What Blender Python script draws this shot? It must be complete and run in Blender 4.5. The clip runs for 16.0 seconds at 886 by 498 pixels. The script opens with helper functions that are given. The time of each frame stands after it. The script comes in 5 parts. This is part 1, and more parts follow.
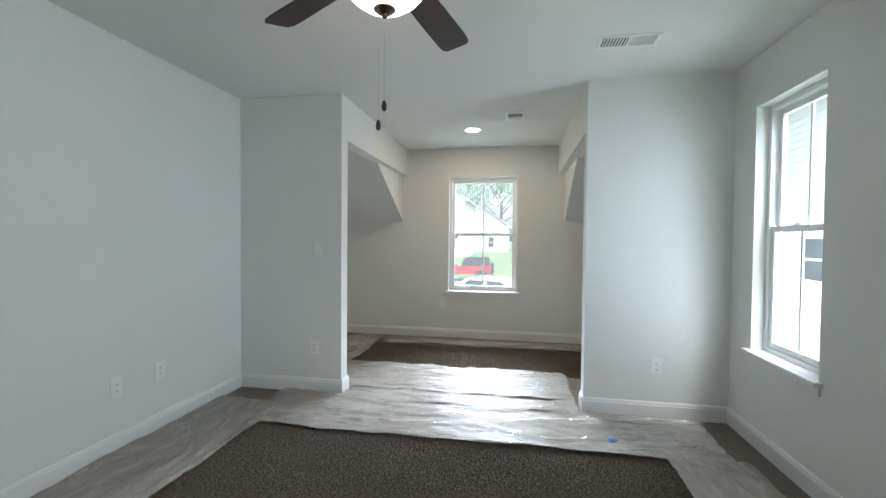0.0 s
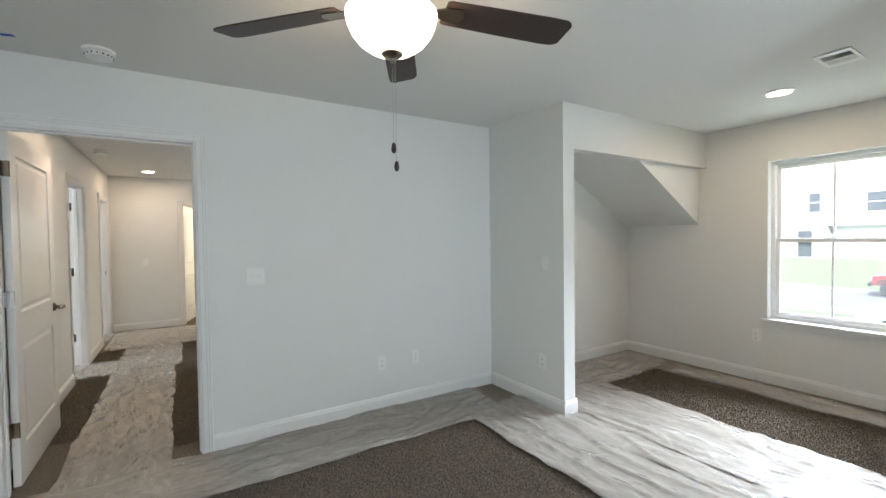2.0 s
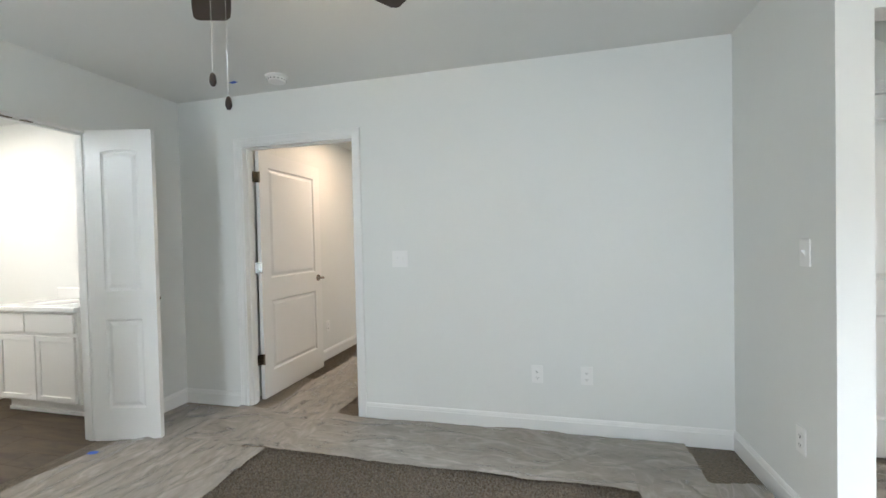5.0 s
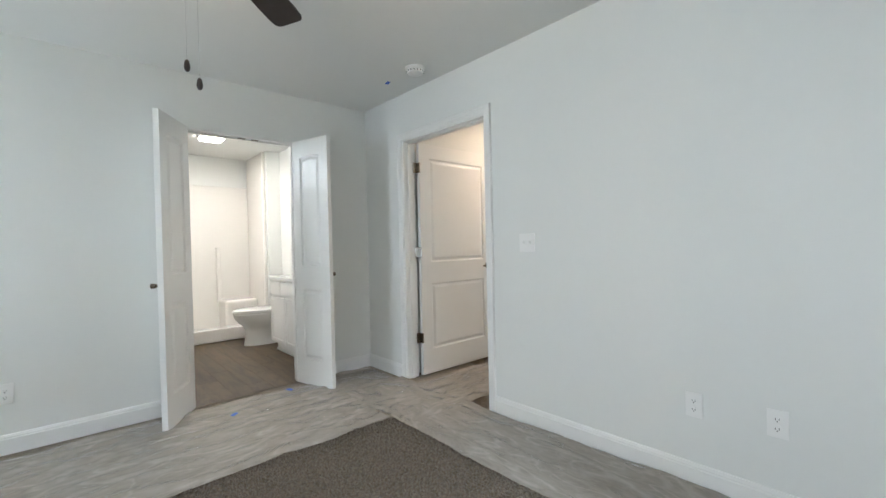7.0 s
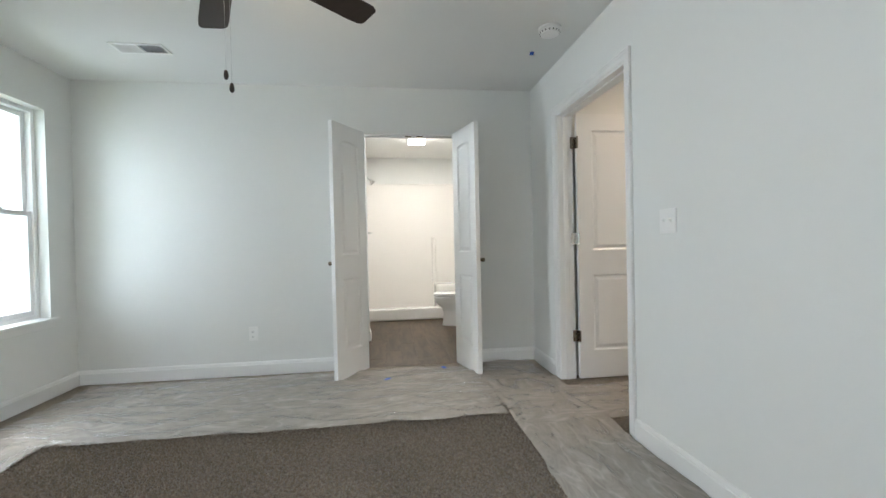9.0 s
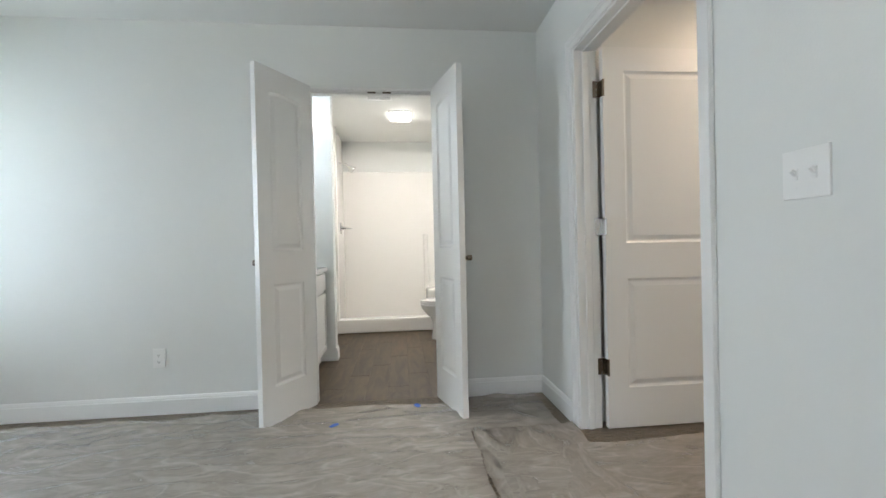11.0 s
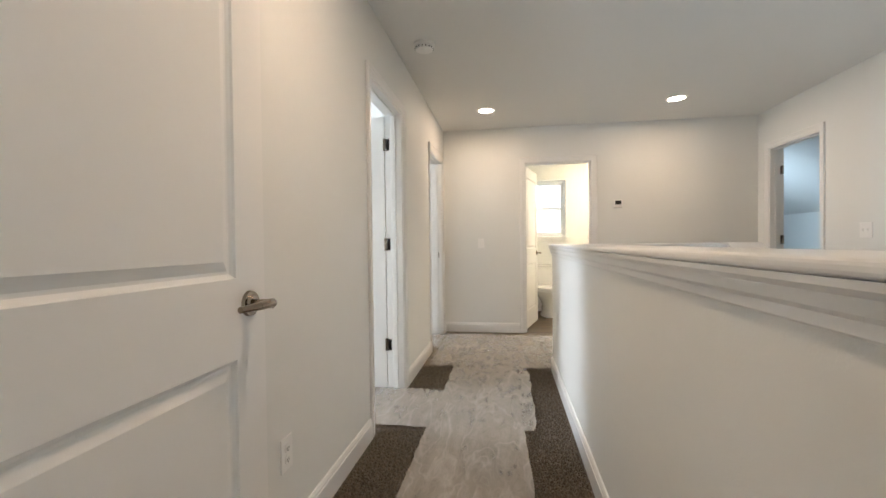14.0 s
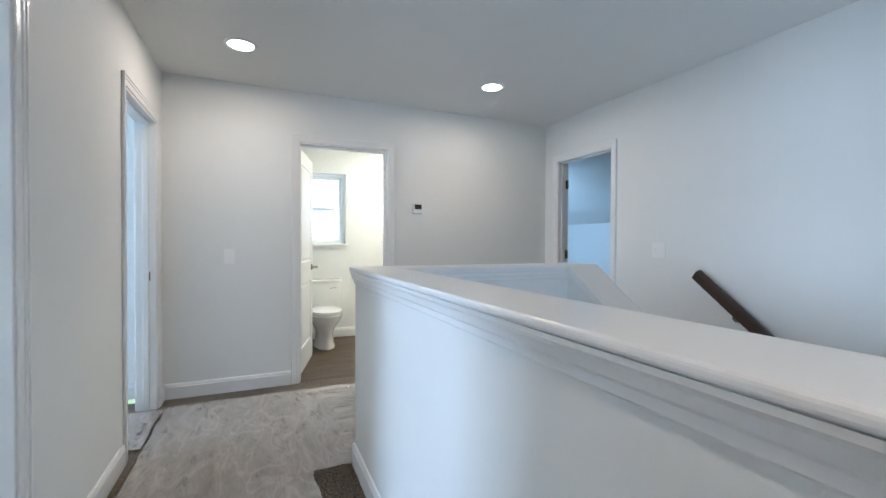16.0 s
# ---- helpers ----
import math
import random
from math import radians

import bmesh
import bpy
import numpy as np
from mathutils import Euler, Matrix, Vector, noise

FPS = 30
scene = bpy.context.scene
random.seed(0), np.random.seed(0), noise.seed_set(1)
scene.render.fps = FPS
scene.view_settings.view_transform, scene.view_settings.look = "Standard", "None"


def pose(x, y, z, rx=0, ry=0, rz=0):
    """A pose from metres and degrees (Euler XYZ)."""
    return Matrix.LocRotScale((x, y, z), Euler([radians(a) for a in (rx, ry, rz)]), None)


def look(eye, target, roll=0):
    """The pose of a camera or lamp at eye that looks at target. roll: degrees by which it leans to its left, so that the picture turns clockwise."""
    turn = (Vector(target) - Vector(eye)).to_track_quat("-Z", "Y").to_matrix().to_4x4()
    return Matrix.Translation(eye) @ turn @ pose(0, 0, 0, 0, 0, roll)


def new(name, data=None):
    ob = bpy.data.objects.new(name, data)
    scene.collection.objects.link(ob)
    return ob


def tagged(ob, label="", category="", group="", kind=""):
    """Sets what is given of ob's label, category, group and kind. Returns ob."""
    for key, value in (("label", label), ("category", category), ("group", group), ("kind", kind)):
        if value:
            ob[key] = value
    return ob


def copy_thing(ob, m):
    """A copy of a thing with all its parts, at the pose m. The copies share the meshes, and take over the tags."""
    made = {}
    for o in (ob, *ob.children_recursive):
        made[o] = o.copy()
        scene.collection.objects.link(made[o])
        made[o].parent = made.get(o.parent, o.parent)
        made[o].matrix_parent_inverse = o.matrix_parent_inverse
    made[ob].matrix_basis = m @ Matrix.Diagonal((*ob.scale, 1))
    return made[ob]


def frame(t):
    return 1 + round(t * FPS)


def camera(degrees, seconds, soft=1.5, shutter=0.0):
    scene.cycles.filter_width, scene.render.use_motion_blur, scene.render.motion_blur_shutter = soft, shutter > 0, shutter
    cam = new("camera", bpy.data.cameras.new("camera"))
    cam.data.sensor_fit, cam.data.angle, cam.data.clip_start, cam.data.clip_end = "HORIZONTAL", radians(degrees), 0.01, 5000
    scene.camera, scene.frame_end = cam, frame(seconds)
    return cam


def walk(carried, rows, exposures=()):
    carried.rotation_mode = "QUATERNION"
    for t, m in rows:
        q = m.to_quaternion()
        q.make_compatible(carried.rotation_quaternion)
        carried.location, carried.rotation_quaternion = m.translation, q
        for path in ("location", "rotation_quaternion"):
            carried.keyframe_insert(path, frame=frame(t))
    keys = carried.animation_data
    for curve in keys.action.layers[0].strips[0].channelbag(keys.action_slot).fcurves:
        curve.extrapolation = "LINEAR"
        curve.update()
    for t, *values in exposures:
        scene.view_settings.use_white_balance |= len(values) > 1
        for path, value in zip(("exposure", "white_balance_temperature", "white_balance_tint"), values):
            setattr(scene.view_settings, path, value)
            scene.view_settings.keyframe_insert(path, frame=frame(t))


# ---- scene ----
cam = camera(93.1, 16.0)
DORMER_W, EAST_W, SOUTH_W, HALL_W, SIDE_W = 1800, 4.4, 3.5, 3.0, 26
EXPOSURES = [(0, 1.57, 5800, 9), (1, 1.68, 5820, 11), (2, 1.8, 6000, 11), (3.5, 2.05, 6050, 11), (6, 2.15, 6000, 11), (7, 2.13, 5950, 11), (8.5, 2.1, 6000, 11), (11, 2.05, 5950, 11), (12.5, 2.07, 5950, 12), (13, 2.05, 6000, 12), (13.5, 1.92, 6150, 12), (14, 1.88, 6150, 13), (14.5, 1.9, 5620, 11), (15, 1.83, 5280, 10), (15.5, 1.75, 5020, 9), (16, 1.73, 4920, 9)]
PATH = [
    (0, 0.109, 0.092, 1.270, 9.877, -1.375, 0.500),
    (0.5, 0.435, 0.175, 1.306, 23.989, -1.461, 0.100),
    (1, 0.702, 0.357, 1.358, 37.867, -1.662, -0.200),
    (1.5, 0.865, 0.573, 1.394, 48.550, -1.634, -0.500),
    (2, 0.963, 0.803, 1.398, 58.043, -1.519, -0.800),
    (2.5, 0.966, 1.076, 1.400, 67.193, -1.547, -1.100),
    (3, 0.924, 1.326, 1.378, 74.122, -1.404, -1.300),
    (3.5, 0.865, 1.565, 1.353, 80.995, -1.375, -1.300),
    (4.35, 0.738, 1.968, 1.304, 93.588, -1.190, -1.300),
    (5.2, 0.554, 2.335, 1.255, 107.550, -1.005, -1.300),
    (6, 0.323, 2.606, 1.209, 121.337, -0.831, -1.300),
    (6.5, 0.160, 2.745, 1.185, 130.029, -0.802, -1.400),
    (7, -0.044, 2.845, 1.157, 138.264, -0.745, -1.300),
    (7.5, -0.282, 2.941, 1.125, 146.691, -0.630, -1.400),
    (8, -0.508, 3.021, 1.116, 155.793, -0.945, -1.200),
    (8.5, -0.719, 3.064, 1.089, 164.566, -0.860, -1.300),
    (9.1, -0.929, 3.028, 1.062, 174.335, -0.640, -1.228),
    (9.75, -1.079, 2.821, 1.032, 181.416, -0.401, -1.150),
    (10.4, -1.181, 2.492, 1.003, 182.030, -0.163, -1.072),
    (11, -1.248, 2.118, 1.000, 174.204, -0.372, -1.300),
    (11.5, -1.300, 1.798, 0.997, 163.386, -0.458, -1.300),
    (12, -1.388, 1.516, 1.006, 151.872, -0.573, -1.200),
    (12.5, -1.520, 1.240, 1.024, 138.650, -0.315, -1.300),
    (13, -1.733, 1.012, 1.046, 124.300, -0.600, -1.150),
    (13.5, -1.958, 0.794, 1.068, 110.673, -0.774, -0.900),
    (14, -2.232, 0.622, 1.071, 98.713, -0.745, -0.700),
    (14.5, -2.528, 0.548, 1.089, 91.347, -0.888, -0.500),
    (15, -2.894, 0.518, 1.122, 83.916, -1.002, -0.300),
    (15.5, -3.232, 0.526, 1.160, 76.499, -1.088, 0.000),
    (16, -3.604, 0.522, 1.181, 66.305, -0.830, 0.300),
]
walk(cam, [(t, pose(x, y, z, 90 + pitch, 0, yaw) @ pose(0, 0, 0, 0, 0, roll)) for t, x, y, z, yaw, pitch, roll in PATH], EXPOSURES)
# ---- world, sun, large lights ----
EX = 1.585                                                  # inner face of the bedroom's east wall
world = bpy.data.worlds.new("overcast_sky")
scene.world = world
world.use_nodes = True
wn = world.node_tree.nodes
sky = wn.new("ShaderNodeTexSky")
sky.sky_type = "NISHITA"
sky.sun_disc = False
sky.sun_elevation = radians(52)
sky.sun_rotation = radians(150)
sky.dust_density = 4.0
sky.air_density = 1.0
soft_sky = wn.new("ShaderNodeHueSaturation")
soft_sky.inputs["Saturation"].default_value = 0.25
world.node_tree.links.new(sky.outputs[0], soft_sky.inputs["Color"])
world.node_tree.links.new(soft_sky.outputs[0], wn["Background"].inputs[0])
wn["Background"].inputs[1].default_value = 0.15

sun_data = bpy.data.lights.new("sun", "SUN")
sun_data.energy, sun_data.angle, sun_data.color = 1.0, radians(25), (1.0, 0.97, 0.92)
sun = new("sun", sun_data)
sun.matrix_basis = look((10, -14, 30), (0, 0, 0))


def daylight_lamp(x, y, z, tx, ty, tz, w, h, power, spread=180, tint=(0.89, 0.955, 1.0)):
    """An area lamp that stands in for daylight, at a window or out of view."""
    data = bpy.data.lights.new("window_skylight", "AREA")
    data.shape, data.size, data.size_y, data.energy, data.color = "RECTANGLE", w, h, power, tint
    data.spread = radians(spread)
    ob = new("window_skylight", data)
    ob.matrix_basis = look((x, y, z), (tx, ty, tz))
    return ob


def disc_lamp(x, y, z, r, power, color):
    data = bpy.data.lights.new("downlight_lamp", "AREA")
    data.shape, data.size, data.energy, data.color = "DISK", 2 * r, power, color
    data.spread = radians(180)
    ob = new("downlight_lamp", data)
    ob.matrix_basis = look((x, y, z), (x, y + 0.0001, z - 1))
    return ob


daylight_lamp(-0.31, 11.0, 5.0, -0.31, 4.0, 0.5, 5.0, 3.0, DORMER_W)
daylight_lamp(EX + 0.175, 2.735, 1.35, -2.2, 2.735, 1.15, 0.56, 1.45, EAST_W, 125)
daylight_lamp(EX + 0.175, -0.075, 1.35, -2.2, -0.075, 1.15, 0.56, 1.45, SOUTH_W, 125)
WARM = (1.0, 0.70, 0.44)
disc_lamp(-0.36, 4.555, 2.424, 0.07, 2.5, WARM)
disc_lamp(-6.57, 0.42, 2.424, 0.07, HALL_W * 0.75, WARM)
disc_lamp(-6.54, 2.23, 2.424, 0.07, HALL_W * 0.75, WARM)
disc_lamp(-3.40, 0.50, 2.424, 0.07, HALL_W, WARM)
disc_lamp(-1.28, -2.42, 2.377, 0.09, 5.4, (1.0, 0.90, 0.78))
# assumed lamp for the small bathroom's warm light, out of view
disc_lamp(-8.1, 2.1, 2.42, 0.10, 8.5, (1.0, 0.79, 0.50))
bulb = bpy.data.lights.new("fan_bulb", "POINT")
bulb.energy, bulb.color, bulb.shadow_soft_size = 9, (1.0, 0.74, 0.46), 0.05
new("fan_bulb", bulb).location = (-0.32, 1.415, 2.115)
# unseen area lamps give the rooms off the landing daylight; no windows are built
daylight_lamp(-4.9, -3.93, 1.4, -4.9, 0.0, 1.0, 1.2, 1.3, SIDE_W * 2)
daylight_lamp(-6.9, -3.93, 1.4, -6.9, 0.0, 1.0, 1.0, 1.3, SIDE_W)
# added by an inner wall, tinted blue, to light the front room's slope
daylight_lamp(-8.9, 3.6, 1.4, -8.8, 5.2, 1.3, 1.2, 1.2, SIDE_W * 0.22, tint=(0.68, 0.87, 1.0))
# added lamp, out of view at the stair foot, that brightens the stairwell
daylight_lamp(-2.6, 1.72, -0.9, -5.0, 1.72, 0.2, 0.9, 1.0, 5.5)
# lamp just outside the small bathroom window, in place of the sky
daylight_lamp(-9.20, 1.245, 1.60, -7.0, 1.245, 1.2, 0.55, 0.87, 1.3)


# ---- materials ----
def material(name, color, rough=0.5, metal=0.0, grain=0.0, grain_scale=40.0, bump=0.0, bump_scale=200.0, patch=0.0, spec=0.5, coat=0.0):
    """Painted, plastic, metal and similar surfaces: a base colour with two scales of variation, and fine relief."""
    m = bpy.data.materials.new(name)
    m.use_nodes = True
    nt = m.node_tree
    b = nt.nodes["Principled BSDF"]
    b.inputs["Roughness"].default_value, b.inputs["Metallic"].default_value = rough, metal
    b.inputs["Specular IOR Level"].default_value = spec
    b.inputs["Coat Weight"].default_value = coat
    b.inputs["Base Color"].default_value = (*color, 1)
    co = nt.nodes.new("ShaderNodeTexCoord")
    if grain or patch:
        n1, n2 = nt.nodes.new("ShaderNodeTexNoise"), nt.nodes.new("ShaderNodeTexNoise")
        n1.inputs["Scale"].default_value, n2.inputs["Scale"].default_value = grain_scale, 1.3
        n1.inputs["Detail"].default_value = 4
        for n in (n1, n2):
            nt.links.new(co.outputs["Object"], n.inputs["Vector"])
        add = nt.nodes.new("ShaderNodeMath")
        add.operation = "MULTIPLY_ADD"
        nt.links.new(n1.outputs["Fac"], add.inputs[0])
        add.inputs[1].default_value = grain * 2
        mul = nt.nodes.new("ShaderNodeMath")
        mul.operation = "MULTIPLY_ADD"
        nt.links.new(n2.outputs["Fac"], mul.inputs[0])
        mul.inputs[1].default_value, mul.inputs[2].default_value = patch * 2, 1 - grain - patch
        nt.links.new(mul.outputs[0], add.inputs[2])
        hsv = nt.nodes.new("ShaderNodeHueSaturation")
        hsv.inputs["Color"].default_value = (*color, 1)
        nt.links.new(add.outputs[0], hsv.inputs["Value"])
        nt.links.new(hsv.outputs[0], b.inputs["Base Color"])
    if bump:
        n3, bp = nt.nodes.new("ShaderNodeTexNoise"), nt.nodes.new("ShaderNodeBump")
        n3.inputs["Scale"].default_value, n3.inputs["Detail"].default_value = bump_scale, 3
        bp.inputs["Strength"].default_value, bp.inputs["Distance"].default_value = bump, 0.004
        nt.links.new(co.outputs["Object"], n3.inputs["Vector"])
        nt.links.new(n3.outputs["Fac"], bp.inputs["Height"])
        nt.links.new(bp.outputs[0], b.inputs["Normal"])
    return m


def emitter(name, color, strength):
    m = bpy.data.materials.new(name)
    m.use_nodes = True
    b = m.node_tree.nodes["Principled BSDF"]
    b.inputs["Base Color"].default_value = (0.9, 0.88, 0.84, 1)
    b.inputs["Emission Color"].default_value = (*color, 1)
    b.inputs["Emission Strength"].default_value = strength
    b.inputs["Roughness"].default_value = 0.25
    return m


def carpet_material():
    m = material("carpet_pile", (0.185, 0.138, 0.10), 0.95, spec=0.1)
    nt = m.node_tree
    b = nt.nodes["Principled BSDF"]
    b.inputs["Sheen Weight"].default_value = 0.25
    co = nt.nodes.new("ShaderNodeTexCoord")
    tuft, fleck, broad = nt.nodes.new("ShaderNodeTexVoronoi"), nt.nodes.new("ShaderNodeTexNoise"), nt.nodes.new("ShaderNodeTexNoise")
    tuft.inputs["Scale"].default_value, fleck.inputs["Scale"].default_value, broad.inputs["Scale"].default_value = 130, 60, 2.2
    fleck.inputs["Detail"].default_value, fleck.inputs["Roughness"].default_value = 5, 0.75
    for n in (tuft, fleck, broad):
        nt.links.new(co.outputs["Object"], n.inputs["Vector"])
    ramp = nt.nodes.new("ShaderNodeValToRGB")
    ramp.color_ramp.elements[0].position, ramp.color_ramp.elements[1].position = 0.33, 0.68
    ramp.color_ramp.elements[0].color, ramp.color_ramp.elements[1].color = (0.080, 0.063, 0.043, 1), (0.30, 0.238, 0.165, 1)
    nt.links.new(fleck.outputs["Fac"], ramp.inputs[0])
    mr = nt.nodes.new("ShaderNodeMapRange")
    mr.inputs["To Min"].default_value, mr.inputs["To Max"].default_value = 0.82, 1.18
    nt.links.new(broad.outputs["Fac"], mr.inputs["Value"])
    hsv = nt.nodes.new("ShaderNodeHueSaturation")
    nt.links.new(ramp.outputs[0], hsv.inputs["Color"])
    nt.links.new(mr.outputs[0], hsv.inputs["Value"])
    nt.links.new(hsv.outputs[0], b.inputs["Base Color"])
    add, bp = nt.nodes.new("ShaderNodeMath"), nt.nodes.new("ShaderNodeBump")
    nt.links.new(tuft.outputs["Distance"], add.inputs[0])
    nt.links.new(fleck.outputs["Fac"], add.inputs[1])
    bp.inputs["Strength"].default_value, bp.inputs["Distance"].default_value = 0.9, 0.012
    nt.links.new(add.outputs[0], bp.inputs["Height"])
    nt.links.new(bp.outputs[0], b.inputs["Normal"])
    return m


def film_material(name, sx, sy):
    """Clear polythene dust sheet: mostly see-through, milky along its creases, with a full gloss on top."""
    m = bpy.data.materials.new(name)
    m.use_nodes = True
    nt = m.node_tree
    nt.nodes.remove(nt.nodes["Principled BSDF"])
    milky, clear, gloss, mix, top, fr = (nt.nodes.new(k) for k in ("ShaderNodeBsdfDiffuse", "ShaderNodeBsdfTransparent", "ShaderNodeBsdfGlossy", "ShaderNodeMixShader", "ShaderNodeMixShader", "ShaderNodeFresnel"))
    milky.inputs[0].default_value = (0.72, 0.66, 0.59, 1)
    gloss.inputs["Roughness"].default_value = 0.08
    fr.inputs["IOR"].default_value = 1.65
    co, cloud, mp, bp = (nt.nodes.new(k) for k in ("ShaderNodeTexCoord", "ShaderNodeTexNoise", "ShaderNodeMapping", "ShaderNodeBump"))
    mp.inputs["Scale"].default_value = (sx, sy, 1.0)
    nt.links.new(co.outputs["Object"], mp.inputs["Vector"])
    cloud.inputs["Scale"].default_value, cloud.inputs["Detail"].default_value = 5, 6
    nt.links.new(mp.outputs[0], cloud.inputs["Vector"])

    def math_node(op, x, y, z=None, clamp=False):
        n = nt.nodes.new("ShaderNodeMath")
        n.operation, n.use_clamp = op, clamp
        for k, v in enumerate((x, y, z)):
            if isinstance(v, (int, float)):
                n.inputs[k].default_value = v
            elif v is not None:
                nt.links.new(v, n.inputs[k])
        return n.outputs[0]

    def creases(scale, detail, bend, width):
        n = nt.nodes.new("ShaderNodeTexNoise")
        n.inputs["Scale"].default_value, n.inputs["Detail"].default_value, n.inputs["Distortion"].default_value = scale, detail, bend
        nt.links.new(mp.outputs[0], n.inputs["Vector"])
        away = math_node("ABSOLUTE", math_node("SUBTRACT", n.outputs["Fac"], 0.5), None)
        return math_node("SUBTRACT", 1.0, math_node("DIVIDE", away, width), clamp=True)

    long_folds, wrinkles, crumple = creases(2.6, 2, 0.8, 0.045), creases(8, 2, 1.4, 0.10), creases(13, 0, 1.0, 0.22)
    height = math_node("ADD", math_node("MULTIPLY", long_folds, 0.010), math_node("ADD", math_node("MULTIPLY", wrinkles, 0.009), math_node("MULTIPLY", crumple, 0.0045)))
    bp.inputs["Strength"].default_value, bp.inputs["Distance"].default_value = 0.8, 0.6
    nt.links.new(height, bp.inputs["Height"])
    nt.links.new(bp.outputs[0], gloss.inputs["Normal"])
    haze = math_node("ADD", math_node("MULTIPLY_ADD", cloud.outputs["Fac"], 0.26, 0.28), math_node("MULTIPLY", long_folds, 0.10))
    haze = math_node("ADD", haze, math_node("MULTIPLY", wrinkles, 0.05))
    nt.links.new(math_node("MINIMUM", haze, 0.85), mix.inputs[0])
    nt.links.new(clear.outputs[0], mix.inputs[1])
    nt.links.new(milky.outputs[0], mix.inputs[2])
    nt.links.new(fr.outputs[0], top.inputs[0])
    nt.links.new(mix.outputs[0], top.inputs[1])
    nt.links.new(gloss.outputs[0], top.inputs[2])
    nt.links.new(top.outputs[0], nt.nodes["Material Output"].inputs["Surface"])
    return m


def glass_material(name, haze):
    """New window glass with a milky veil put in for the bright view's glare."""
    m = bpy.data.materials.new(name)
    m.use_nodes = True
    nt = m.node_tree
    nt.nodes.remove(nt.nodes["Principled BSDF"])
    clear, gloss, mix, dust, veiled = (nt.nodes.new(k) for k in ("ShaderNodeBsdfTransparent", "ShaderNodeBsdfGlossy", "ShaderNodeMixShader", "ShaderNodeBsdfTranslucent", "ShaderNodeMixShader"))
    clear.inputs[0].default_value = (0.95, 0.97, 0.97, 1)
    # dust holds the veil: glare from outside put into the glass as white
    dust.inputs[0].default_value = (0.88, 0.90, 0.90, 1)
    veiled.inputs[0].default_value = haze
    gloss.inputs["Roughness"].default_value = 0.02
    mix.inputs[0].default_value = 0.04
    nt.links.new(clear.outputs[0], veiled.inputs[1])
    nt.links.new(dust.outputs[0], veiled.inputs[2])
    nt.links.new(veiled.outputs[0], mix.inputs[1])
    nt.links.new(gloss.outputs[0], mix.inputs[2])
    nt.links.new(mix.outputs[0], nt.nodes["Material Output"].inputs["Surface"])
    return m


def plank_material():
    m = material("vinyl_plank", (0.16, 0.10, 0.06), 0.48)
    nt = m.node_tree
    b = nt.nodes["Principled BSDF"]
    co, mp, n1, info = (nt.nodes.new(k) for k in ("ShaderNodeTexCoord", "ShaderNodeMapping", "ShaderNodeTexNoise", "ShaderNodeObjectInfo"))
    mp.inputs["Scale"].default_value = (7, 1.0, 1)
    n1.inputs["Scale"].default_value, n1.inputs["Detail"].default_value, n1.inputs["Distortion"].default_value = 2.5, 7, 0.8
    shift = nt.nodes.new("ShaderNodeVectorMath")
    nt.links.new(co.outputs["Object"], mp.inputs["Vector"])
    nt.links.new(mp.outputs[0], shift.inputs[0])
    mul = nt.nodes.new("ShaderNodeMath")
    mul.operation = "MULTIPLY"
    mul.inputs[1].default_value = 40
    nt.links.new(info.outputs["Random"], mul.inputs[0])
    nt.links.new(mul.outputs[0], shift.inputs[1])
    nt.links.new(shift.outputs[0], n1.inputs["Vector"])
    ramp = nt.nodes.new("ShaderNodeValToRGB")
    ramp.color_ramp.elements[0].position, ramp.color_ramp.elements[1].position = 0.3, 0.72
    ramp.color_ramp.elements[0].color, ramp.color_ramp.elements[1].color = (0.040, 0.027, 0.014, 1), (0.112, 0.076, 0.040, 1)
    nt.links.new(n1.outputs["Fac"], ramp.inputs[0])
    hsv, mr = nt.nodes.new("ShaderNodeHueSaturation"), nt.nodes.new("ShaderNodeMapRange")
    mr.inputs["To Min"].default_value, mr.inputs["To Max"].default_value = 0.85, 1.15
    nt.links.new(info.outputs["Random"], mr.inputs["Value"])
    nt.links.new(mr.outputs[0], hsv.inputs["Value"])
    nt.links.new(ramp.outputs[0], hsv.inputs["Color"])
    nt.links.new(hsv.outputs[0], b.inputs["Base Color"])
    return m


PAINT = material("wall_paint", (0.80, 0.81, 0.785), 0.62, grain=0.01, grain_scale=25, bump=0.10, bump_scale=170, patch=0.02)
CEIL = material("ceiling_paint", (0.77, 0.775, 0.75), 0.85, grain=0.01, bump=0.14, bump_scale=120, patch=0.015)
TRIM = material("trim_gloss_paint", (0.84, 0.84, 0.82), 0.28, bump=0.03, bump_scale=60, patch=0.012, grain=0.006)
VINYL = material("white_vinyl", (0.86, 0.87, 0.87), 0.35, bump=0.02, bump_scale=50)
PLASTIC = material("white_plastic", (0.88, 0.88, 0.86), 0.35, bump=0.02, bump_scale=90)
NICKEL = material("brushed_nickel", (0.27, 0.225, 0.175), 0.25, 1.0, grain=0.08, grain_scale=90, bump=0.05, bump_scale=300)
BRIGHT = material("bright_steel", (0.66, 0.66, 0.65), 0.25, 1.0, grain=0.05, grain_scale=90, bump=0.03)
CHROME = material("chrome", (0.75, 0.75, 0.76), 0.08, 1.0, bump=0.01)
BLADE = material("espresso_wood", (0.030, 0.018, 0.014), 0.45, grain=0.25, grain_scale=30, bump=0.06, bump_scale=80)
RAILWOOD = material("dark_stained_wood", (0.045, 0.026, 0.018), 0.35, grain=0.25, grain_scale=25, bump=0.08, bump_scale=70)
# near-black: shade put into slots, holes and vents as colour; also the display
DARK = material("dark_slot", (0.02, 0.02, 0.02), 0.6)
